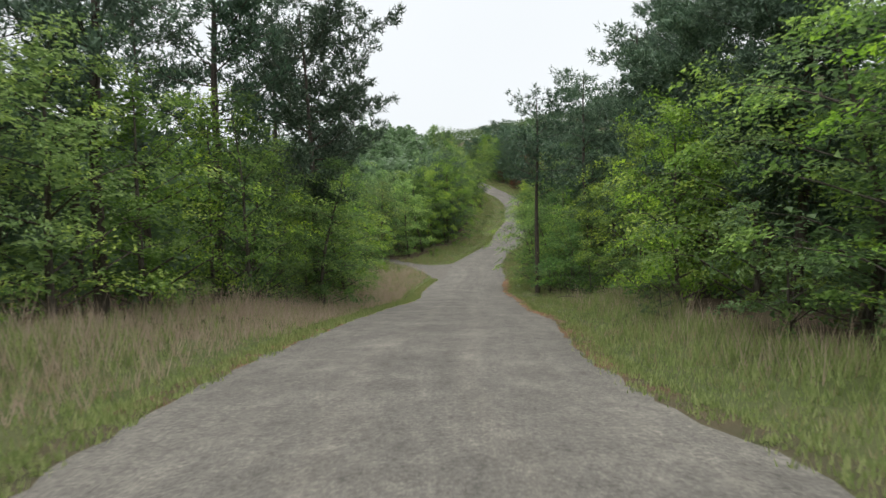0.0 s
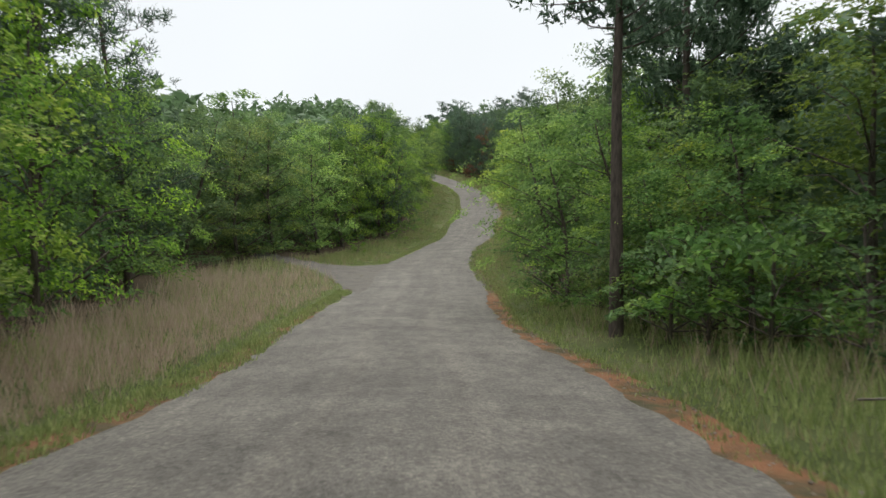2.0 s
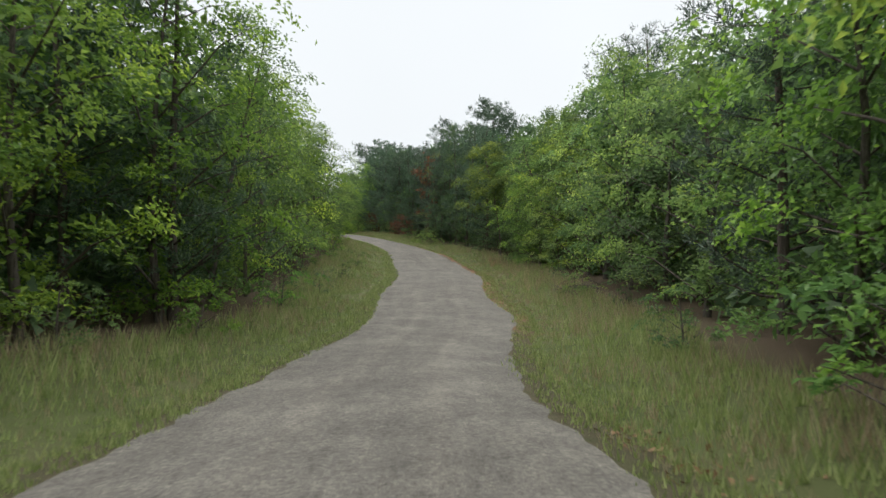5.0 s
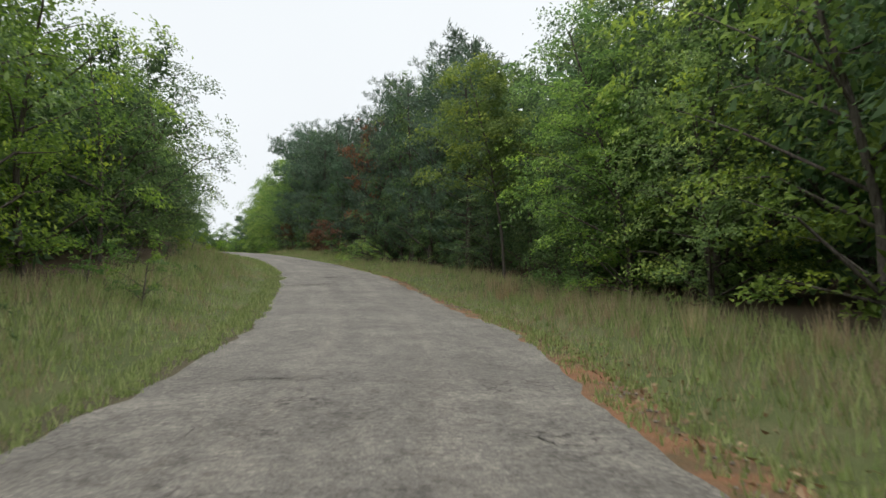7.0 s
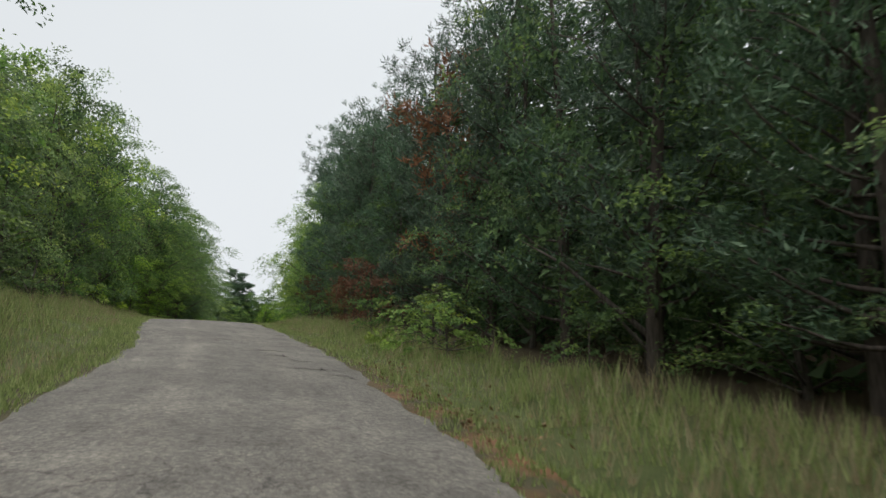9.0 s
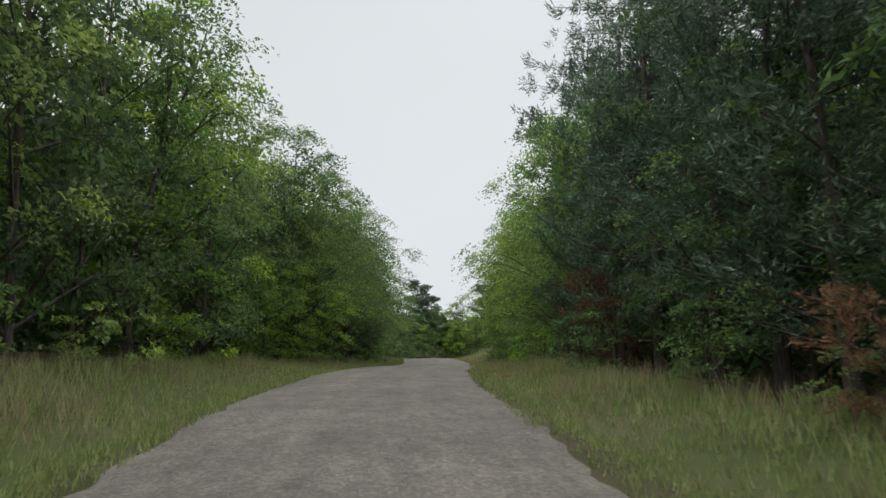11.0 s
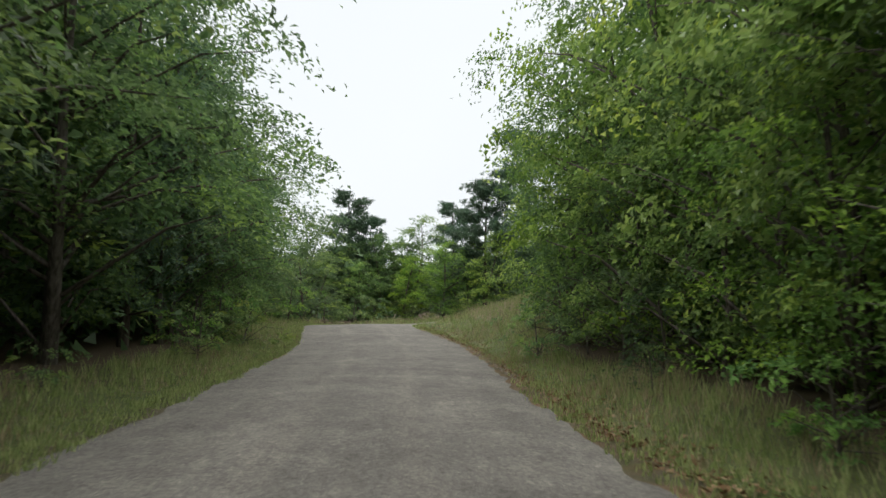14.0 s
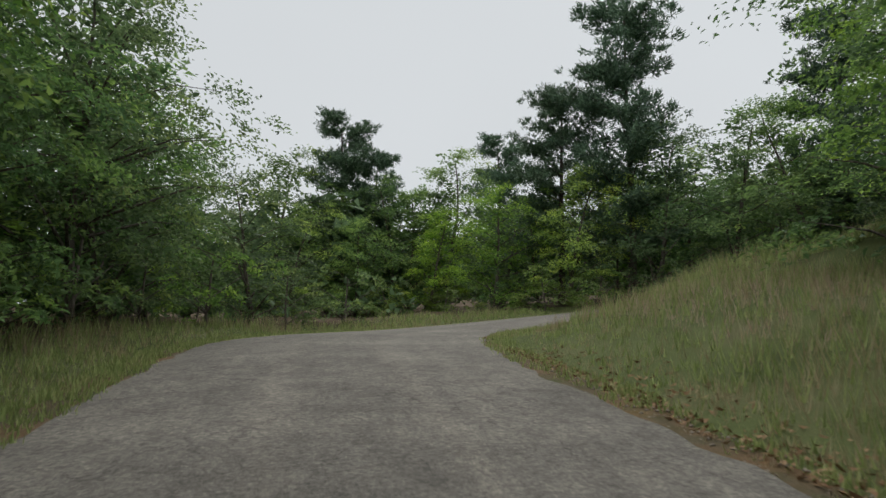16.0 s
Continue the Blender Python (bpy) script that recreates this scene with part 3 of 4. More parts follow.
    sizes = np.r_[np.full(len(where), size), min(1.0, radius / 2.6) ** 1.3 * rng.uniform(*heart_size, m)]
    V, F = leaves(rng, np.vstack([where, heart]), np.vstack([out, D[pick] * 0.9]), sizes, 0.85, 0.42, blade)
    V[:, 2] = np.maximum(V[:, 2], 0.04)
    # sprays vary at random; inner leaves all get 0.4, a painted crown shade
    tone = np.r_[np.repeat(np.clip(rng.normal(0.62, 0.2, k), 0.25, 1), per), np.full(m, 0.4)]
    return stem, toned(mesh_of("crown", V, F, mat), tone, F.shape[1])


def pine_meshes(seed, height, radius, low, mat=None, tufts=8, needles=15, slim=1.0):
    rng = np.random.default_rng(seed)
    trunk = bough(rng, (0, 0, -0.3), (rng.normal(0, 0.02), rng.normal(0, 0.02), 1), height * 1.0, 0.0125 * height + 0.02, 0.025, 9, 0.05)
    tp = np.array(trunk)
    paths, C, W_ = [trunk], [], []
    k = int(height * (2.9 if low > 0.2 else 4.2))
    for i in range(k):
        h = low + (0.985 - low) * (i + rng.uniform(0, 0.8)) / k
        z = h * height
        j = np.interp(z, tp[:, 2], np.arange(len(tp)))
        q = [np.interp(j, np.arange(len(tp)), tp[:, c]) for c in range(4)]
        u = (h - low) / (1 - low)
        reach = radius * (0.55 + 0.75 * u) * (1 - u) ** 0.42 * 1.25 * rng.uniform(0.55, 1.15) + 0.35
        a = rng.uniform(0, 6.283)
        b = bough(rng, q[:3], (math.cos(a), math.sin(a), rng.uniform(-0.1, 0.35)), reach, max(0.015, q[3] * 0.33), 0.01, 4, 0.22, 0.45)
        paths.append(b)
        bp = np.array(b)[:, :3]
        m = max(4, int(tufts * reach / radius * 1.5))
        for t in np.linspace(0.3, 1.0, m):
            f = t * 4
            g = int(min(3, f))
            c = bp[g] + (bp[g + 1] - bp[g]) * (f - g)
            off = rng.normal(0, 1, 3) * (0.30, 0.30, 0.12) * (1.0 if t < 0.95 else 0.3)
            C.append(c + off)
            w = bp[g + 1] - bp[g]
            W_.append(w / np.linalg.norm(w) * 0.5 + off * 1.2 + (0, 0, 0.5))
    V, F = tubes(paths[:1], 8)
    V2, F2 = tubes(paths[1:], 3)
    V, F = np.vstack([V, V2]), np.vstack([F, F2 + len(V)])
    stem = mesh_of("trunk", V, F, PINEBARK, True)
    C, W_ = np.repeat(np.array(C), needles, 0), np.repeat(np.array(W_), needles, 0)
    n = len(C)
    d = W_ + rng.normal(0, 0.85, (n, 3))
    d /= np.linalg.norm(d, axis=1, keepdims=True)
    s = np.cross(d, rng.normal(0, 1, (n, 3)))
    s /= np.linalg.norm(s, axis=1, keepdims=True)
    L, wd = rng.uniform(0.17, 0.30, (n, 1)), rng.uniform(0.030, 0.052, (n, 1))
    fine = min(1.0, 0.35 + 0.65 * height / 9)
    L, wd = L * fine, wd * fine
    base = C + d * 0.04 + rng.normal(0, 0.075 * fine, (n, 3))
    inner = rng.uniform(0, 1, (n, 1)) < 0.1
    base = np.where(inner, base * (0.6, 0.6, 1) + tp[4, :3] * (0.4, 0.4, 0), base)
    L, wd = np.where(inner, L * 1.1, L) * slim**0.3, np.where(inner, wd * 1.6, wd) * slim
    V = np.stack([base - s * wd * 0.8, base + s * wd * 0.8, base + d * L], 1).reshape(-1, 3)
    return stem, mesh_of("needles", V, np.arange(n * 3).reshape(-1, 3), mat or PINE)


def tree_kind(name, meshes, crown_name, label, category, group):
    """A first tree of its kind, to be copied; it is moved to its own place later."""
    root = new(name)
    root.empty_display_size = 0.3
    part("trunk", meshes[0], root)
    part(crown_name, meshes[1], root)
    return tagged(root, label, category, group)


class Kinds:
    """Hands out the first of a kind, then copies of it."""

    def __init__(self, root):
        self.root, self.used = root, False

    def put(self, x, y, z, turn, size, wide=1.0):
        """Stands one at a place, turned about z, scaled by size and, across, by wide besides."""
        m = Matrix.LocRotScale((x, y, z), Euler((0, 0, turn)), None)
        sc = Vector((size * wide, size * wide, size))
        if not self.used:
            self.used = True
            self.root.matrix_basis = m @ Matrix.Diagonal((*sc, 1))
            return self.root
        ob = copy_thing(self.root, m)
        ob.scale = sc
        return ob


BROAD = []
for i, (h, r, mat, label) in enumerate((
        (8.6, 2.9, OAK, "bushy oak tree in full green leaf at the roadside"),
        (9.5, 3.1, DEEP, "dark green broadleaf tree with a dense low crown"),
        (9.6, 2.9, YOUNG, "bright yellow-green young broadleaf tree at the wood's edge"),
        (10.5, 3.0, OAK, "tall green oak with layered leafy boughs"),
        (9.0, 3.3, DEEP, "wide dark green oak with drooping lower boughs"),
        (9.8, 2.7, OAK, "slender green hickory with a leafy lobed crown"),
        (9.0, 3.2, YOUNG, "low spreading light green oak over the verge"))):
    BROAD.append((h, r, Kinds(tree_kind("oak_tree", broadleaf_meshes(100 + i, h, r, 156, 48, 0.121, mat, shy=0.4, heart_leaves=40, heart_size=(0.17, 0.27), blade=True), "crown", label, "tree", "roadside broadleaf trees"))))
BACK = []
for i, (h, r, mat) in enumerate(((9.5, 3.2, DEEP), (10.0, 3.0, OAK), (9.0, 3.3, OAK))):
    BACK.append((h, r, Kinds(tree_kind("oak_tree", broadleaf_meshes(150 + i, h, r, 95, 23, 0.29, mat, heart_leaves=28, heart_size=(0.26, 0.42)), "crown", "green broadleaf tree standing inside the wood", "tree", "trees deeper in the wood"))))
PINES = []
for i, (h, r, low) in enumerate(((13.0, 3.0, 0.3), (14.5, 3.3, 0.34), (11.5, 2.7, 0.1), (12.0, 2.8, 0.04), (14.0, 3.0, 0.14))):
    label = ("tall dark pine with a bare lower trunk and ragged crown", "dark green pine branched almost to the ground")[low < 0.2]
    PINES.append((h, r, Kinds(tree_kind("pine_tree", pine_meshes(200 + i, h, r, low, None, 15 if low > 0.2 else 11 if low < 0.13 else 24, (15 if low > 0.2 else 20) if low > 0.13 else 22, 1.0 if low > 0.13 else 0.55), "needles", label, "pine tree", "pines in the wood"))))
OVER = []
for i, (h, r, mat) in enumerate(((11.0, 4.0, OAK), (10.5, 4.2, DEEP))):
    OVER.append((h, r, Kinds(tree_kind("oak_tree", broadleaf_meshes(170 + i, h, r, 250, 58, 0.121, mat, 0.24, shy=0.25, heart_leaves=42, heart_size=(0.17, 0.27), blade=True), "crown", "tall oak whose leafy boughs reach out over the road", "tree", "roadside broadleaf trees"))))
SHRUBS = []
for i, (h, r, mat) in enumerate(((1.9, 1.3, OAK), (1.5, 1.2, YOUNG), (2.4, 1.5, DEEP))):
    SHRUBS.append((h, r, Kinds(tree_kind("shrub", broadleaf_meshes(300 + i, h, r, 30, 24, 0.112, mat, 0.02, heart_leaves=20, blade=True), "leaves", "low leafy green shrub at the foot of the trees", "shrub", "shrubs along the verge"))))


def stand(kind, s, d, tall, rng, spread=0.0):
    """Stands a tree of that height at a stretch along the road and a way off it, its fuller side to the road. spread: its crown's radius."""
    h, r, k = kind
    x, y = at(s, d)
    z = float(ground([(x, y)])[0])
    i = int(np.abs(ALONG - s).argmin())
    face = math.atan2(TAN[i, 0], -TAN[i, 1]) + (math.pi if d > 0 else 0)
    return k.put(float(x), float(y), z - 0.05, face + rng.uniform(-0.7, 0.7), tall / h, spread / (r * tall / h) if spread else 1.0)


def plant_rows():
    rng = random.Random(11)
    pine_belts = {-1: [(-10, 48, 0.9), (83, 90, 0.4), (150, 215, 0.1)], 1: [(-10, 51, 0.9), (96, 110, 0.35), (132, 175, 0.75), (195, 212, 0.2)]}
    for side, edge, tall in ((-1, EDGE_LEFT, TALL_LEFT), (1, EDGE_RIGHT, TALL_RIGHT)):
        for row, (off, step, grow) in enumerate(((2.6, 4.5, 1.06), (5.6, 4.2, 1.12))):
            s = -9 + rng.uniform(0, 2)
            while s < (226 if side < 0 else 219):
                e, t = float(along(edge, s)), float(along(tall, s))
                chance = max([p for a, b, p in pine_belts[side] if a <= s <= b] or [0.03])
                d = side * (e + off + rng.uniform(-0.4, 0.5))
                x, y = at(s, d)
                free = abs(near([(x, y)])[1][0]) > e * 0.8 + off * 0.6
                if side < 0 and 57 < s < 69 and row == 0:
                    d = -max(abs(d), 9.6)
                if free:
                    young_belt = s < 50
                    pines_only = row == 1 and young_belt
                    if row == 0:
                        chance = 0.8 if side > 0 and 127 < s < 172 else min(0.25, chance * 0.4) * (not young_belt)
                    if pines_only and rng.random() > 0.5:
                        pass
                    elif pines_only or rng.random() < chance:
                        t = max(t, 10.8) if young_belt else t
                        stand(PINES[rng.choice((2, 3) if row == 0 else (0, 1, 2, 3))], s, d, t * grow * rng.uniform(0.92, 1.1), rng)
                    elif row == 0:
                        light = rng.random() < (0.9 if young_belt and side > 0 and s < 36 else 0.6 if young_belt else 0.0 if side > 0 and 117 < s < 168 else 0.8 if side > 0 and 168 < s < 204 else 0.1 if side > 0 and s > 194 else 0.6 if 55 < s < 82 else 0.0 if side < 0 and s > 192 else 0.15 if side < 0 and 118 < s < 156 else 0.42)
                        kind = BROAD[rng.choice((2, 6) if light else (1, 4) if side > 0 and 117 < s < 160 or side < 0 and (s > 192 or 120 < s < 150) else (0, 3, 5, 0, 3, 5, 1, 4))]
                        stand(kind, s, d, t * grow * rng.uniform(0.78, 1.06), rng, rng.uniform(2.55, 3.3))
                    else:
                        stand(BACK[rng.choice((0, 1, 2))], s, d, t * grow * rng.uniform(0.82, 1.05), rng, rng.uniform(2.8, 3.5))
                s += step * rng.uniform(0.8, 1.2)
        s = -10
        while s < 213:
            e = float(along(edge, s))
            if not (side < 0 and 50 < s < 68):
                k = rng.choice((0, 2, 2)) if side > 0 and 117 < s < 168 else rng.choice((0, 0, 1, 2))
                # no pale young shrubs beside the heap of cut brush
                k = 2 if k == 1 and side > 0 and 46 < s < 68 else k
                stand(SHRUBS[k], s, side * (e + rng.uniform(0.3, 1.6)), rng.uniform(0.8, 2.0), rng)
            s += rng.uniform(4.0, 7.5)


plant_rows()
rng_pick = random.Random(21)
# tall pines that stand out over the wood: stretch, way off the road, height, kind
for s, d, tall, k in ((24, -8.6, 15.5, 1), (17, -9.5, 15.0, 0), (31, -8.6, 14.2, 1), (10, -11, 15, 1), (42, -8, 12.5, 0), (49, -9.5, 11.5, 2), (87, -7.4, 11.8, 3), (84, -8.6, 10.8, 2),
                      (47, 8.4, 14.5, 0), (51, 9.2, 13.5, 1), (34, 9.0, 13.5, 0), (27, 9.5, 13.0, 2), (20, 9.5, 12.5, 1), (13, 9.8, 12.5, 0), (23.5, 8.8, 13.0, 4), (30.5, 9.6, 13.5, 4), (37, 10.4, 14.0, 4), (17, 8.8, 12.5, 4), (48.5, 10.5, 13.0, 4),
                      (135, 11, 14.5, 0), (139, 13.0, 15.0, 1), (147, 12.0, 14.0, 0), (104, 10.2, 12.5, 3), (183, 8.0, 15.5, 0), (180, 9.8, 15, 1), (161, 7.0, 12.5, 3), (166, 7.4, 13.0, 2), (128.5, 7.4, 11.0, 3), (132.0, 6.8, 11.6, 2), (135.6, 7.2, 11.4, 3), (139.0, 7.0, 12.0, 2), (143.6, 7.2, 11.0, 3), (148.5, 7.0, 10.4, 2), (153.5, 7.2, 10.6, 3), (157.5, 7.0, 11.2, 2)):
    stand(PINES[k], s, d, tall, rng_pick)
LONE = (12.0, 2.8, Kinds(tree_kind("pine_tree", pine_meshes(230, 12.0, 2.6, 0.5, None, 9, 15), "needles", "tall pine with a long bare trunk and small flat crown", "pine tree", "pines in the wood")))
stand(LONE, 40.3, 4.5, 12.0, rng_pick)
REACHING = (13.5, 4.2, Kinds(tree_kind("pine_tree", pine_meshes(231, 13.5, 5.8, 0.34, None, 30, 20), "needles", "large pine with long dark boughs out over the road", "pine tree", "pines in the wood")))
stand(REACHING, 29.0, -6.2, 12.8, rng_pick)
# the trees ahead where the road bends away to the right: x, y, height, kind
for x, y, tall, k in ((-20.0, 234.6, 15.5, 4), (-23.4, 236.0, 12.0, 4), (-35.4, 237.0, 11.6, 4), (-33.9, 238.0, 9.4, 4), (-26.9, 244.0, 11.2, 4), (-9.0, 237.0, 14.5, 4), (-5.0, 240, 13.5, 0), (4, 240, 14, 1)):
    z = float(ground([(x, y)])[0])
    PINES[k][2].put(x, y, z - 0.05, rng_pick.uniform(0, 6.28), tall / PINES[k][0], 1.12)
for x, y, tall, k in ((-29.9, 238.3, 9.4, 5), (-32.4, 236.4, 7.6, 1), (-31.2, 240.5, 8.0, 3), (-38.5, 234.5, 9.0, 0), (-42.5, 233, 9.5, 3), (-47, 234, 10, 4), (-36.5, 232.2, 6.0, 2), (-33.4, 232.6, 5.2, 6),
                      (-29.8, 233.2, 5.6, 2), (-26.6, 234.2, 6.6, 6), (-23.0, 233.4, 7.2, 2), (-19.0, 232.8, 8.2, 4), (-15.5, 233.5, 9.0, 0), (-12, 233.4, 9.4, 3), (-8, 233.6, 9.0, 1), (-4, 234, 10, 0), (1, 234, 10, 3), (7, 234.5, 10, 4),
                      (13, 235, 10, 0), (-12.5, 221.0, 8.5, 0), (-10, 220.3, 10.5, 4), (-15.6, 214.8, 9.5, 1), (-11.5, 215.8, 10, 3), (-5, 220.6, 10.5, 1), (0, 220.6, 10, 0), (-41, 227, 9, 5), (-39.5, 221, 9, 0), (-44, 223, 10, 3)):
    z = float(ground([(x, y)])[0])
    BROAD[k][2].put(x, y, z - 0.05, rng_pick.uniform(-0.6, 0.6) - math.pi / 2, tall / BROAD[k][0], 1.3)
for i in range(20):
    x, y = -44 + 2.9 * i + rng_pick.uniform(-0.8, 0.8), rng_pick.uniform(235.5, 239.5)
    k = rng_pick.choice((0, 1, 2))
    BACK[k][2].put(x, y, float(ground([(x, y)])[0]) - 0.05, rng_pick.uniform(0, 6.28), rng_pick.uniform(5.6, 7.4) / BACK[k][0], 1.35)
for i in range(34):
    x, y = rng_pick.uniform(-58, 22), rng_pick.uniform(241, 256)
    k = rng_pick.choice((0, 1, 2))
    BACK[k][2].put(x, y, float(ground([(x, y)])[0]) - 0.05, rng_pick.uniform(0, 6.28), rng_pick.uniform(6.4, 8.4) / BACK[k][0], 1.5)


# tall oaks with boughs out over the road
for s, d, tall, wide, k in ((178, -6.3, 12.2, 4.2, 0), (184, -6.2, 11.6, 4.3, 0), (189.5, -6.2, 11.4, 4.3, 0), (196, -6.6, 12.0, 4.8, 0), (203.5, -6.9, 11.8, 4.8, 1), (209.5, -6.9, 11.4, 4.6, 1), (214.5, -6.8, 10.2, 4.0, 1), (218.6, -6.8, 10.2, 4.3, 1),
                            (172, 6.6, 11.6, 3.9, 0), (200.5, 7.8, 12.5, 4.0, 0), (205.5, 9.8, 11.0, 3.2, 1)):
    stand(OVER[k], s, d, tall, rng_pick, wide)
# young bright trees in front of the tall ones, before the last bend
for s, d, tall, k in ((174.0, 6.6, 6.0, 6), (178.2, 6.5, 6.8, 2), (182.4, 6.4, 5.4, 6), (186.0, 6.5, 7.2, 2), (189.6, 6.3, 6.2, 6), (193.4, 6.4, 7.4, 2), (197.4, 6.3, 5.8, 6)):
    stand(BROAD[k], s, d, tall, rng_pick, 2.3)
# dark low trees filling the wood's edge under the pines
for s in np.arange(113, 176, 4.2):
    stand(BROAD[rng_pick.choice((1, 4))], s, 7.2 + rng_pick.uniform(-0.5, 0.9) + 0.8 * (s < 124), rng_pick.uniform(4.2, 6.6), rng_pick, rng_pick.uniform(2.0, 2.5))


for s, d, tall in ((111, 9.6, 11.5), (114.5, 10.2, 12.0), (118, 10.4, 11.6), (121, 9.8, 12), (116, 8.4, 9.5), (129.5, -7.4, 10.4), (157.5, -7.2, 12.0), (163, -7.2, 12.6), (169, -7.4, 12.4)):
    stand(BROAD[rng_pick.choice((1, 4, 3))], s, d, tall, rng_pick, 3.4)
# dense wood behind the last oaks before the bend
for s, d, tall, k in ((203, -11.0, 11.5, 0), (207, -10.6, 12.0, 1), (211, -11.2, 11.8, 2), (214.5, -10.4, 11.5, 0), (218, -11.0, 11.0, 1), (221.5, -10.6, 10.2, 2), (216, -13.6, 12.0, 0), (220.5, -13.8, 11.0, 1)):
    stand(BACK[k], s, d, tall, rng_pick, 3.4)

for s, d, tall in ((193, -9.0, 12.0), (198, -9.2, 11.6), (203, -9.2, 11.4), (208, -9.4, 11.2), (213, -9.6, 10.8), (217.5, -10.2, 10.0)):
    stand(BACK[rng_pick.choice((0, 1))], s, d, tall, rng_pick, 3.5)


def woods():
    """Woodland behind the first rows and over the far hill, too dense to count."""
    rng = np.random.default_rng(77)
    P, O, S = [], [], []

    def lobe(c, r, n, size):
        d = rng.normal(0, 1, (n, 3))
        d[:, 2] = np.abs(d[:, 2]) - 0.25
        d /= np.linalg.norm(d, axis=1, keepdims=True)
        P.append(np.array(c) + d * r * rng.uniform(0.7, 1.1, (n, 1)))
        O.append(d * 0.7)
        S.append(np.full(n, size))

    for side, edge, tall in ((-1, EDGE_LEFT, TALL_LEFT), (1, EDGE_RIGHT, TALL_RIGHT)):
        for s in np.arange(-16, 212 if side > 0 else 229, 2.8):
            for back in (8.0, 11.5, 16, 22):
                e, t = float(along(edge, s)), float(along(tall, s))
                x, y = at(s + rng.uniform(-1, 1), side * (e + back + rng.uniform(-1, 1)))
                if abs(near([(x, y)])[1][0]) < e + back * 0.8:
                    continue
                z = float(ground([(x, y)])[0])
                for q in np.arange(0.8, t * (0.86 if back < 10 else 1.02), 2.0):
                    lobe((x + rng.uniform(-1, 1), y + rng.uniform(-1, 1), z + q), 1.9, 46 if back < 17 else 30, 0.75 if back < 10 else 1.1)
            # undergrowth close behind the first trees
            x, y = at(s + rng.uniform(-1, 1), side * (e + 4.2 + rng.uniform(-0.6, 0.6)))
            if abs(near([(x, y)])[1][0]) > e + 3 and not (side < 0 and 50 < s < 72):
                lobe((x, y, float(ground([(x, y)])[0]) + 0.4), 1.5, 60, 0.42)
    for x in np.arange(-112, 48, 2.6):
        for y in (247, 252):
            z = float(ground([(x, y)])[0])
            for q in np.arange(0.8, 6.0, 1.8):
                lobe((x + rng.uniform(-1, 1), y + rng.uniform(-1.5, 1.5), z + q), 1.8, 30, 0.8)
    near_count = sum(map(len, P))
    for y in np.arange(258, 610, 6.5):
        wide = 70 + (y - 258) * 0.38
        for x in np.arange(-wide - 30, wide, 6.5):
            px, py = x + rng.uniform(-3, 3), y + rng.uniform(-3, 3)
            z = float(ground([(px, py)])[0])
            lobe((px, py, z + rng.uniform(3, 6.5)), rng.uniform(2.8, 4.4), 34, 1.3)
    # the wood goes on away from the road on either side
    for y in np.arange(-40, 256, 7.0):
        for x in np.arange(-150, 130, 7.0):
            px, py = x + rng.uniform(-3, 3), y + rng.uniform(-3, 3)
            if abs(near([(px, py)])[1][0]) < 31:
                continue
            z = float(ground([(px, py)])[0])
            lobe((px, py, z + rng.uniform(2.5, 4.5)), rng.uniform(3.2, 4.4), 42, 1.7)
    P, O, S = np.vstack(P), np.vstack(O), np.concatenate(S)
    for a, b, name, mat, label in ((0, near_count, "woodland", FAR, "dense dark green woodland behind the roadside trees"), (near_count, len(P), "far_woods", FAR, "green wooded hillside in the distance")):
        V, F = leaves(rng, P[a:b], O[a:b], S[a:b])
        tagged(new(name, mesh_of(name, V, F, mat)), label, "woods", kind="stuff")


woods()


def blades(rng, xy, z, tall, wide, per, lean=0.35):
    """Grass tufts: per blades at each place. Verts and triangles."""
    n = len(xy) * per
    base = np.repeat(np.c_[xy, z], per, 0) + np.c_[rng.normal(0, 0.05, (n, 2)), np.zeros(n)]
    h = np.repeat(tall, per) * rng.uniform(0.5, 1.15, n)
    a = rng.uniform(0, 6.283, n)
    s = np.c_[np.cos(a), np.sin(a), 0 * a] * (wide * rng.uniform(0.6, 1.3, n))[:, None]
    b = rng.uniform(0, 6.283, n)
    tip = base + np.c_[np.cos(b) * h * lean, np.sin(b) * h * lean, h]
    V = np.stack([base - s, base + s, tip], 1).reshape(-1, 3)
    return V, np.arange(n * 3).reshape(-1, 3)


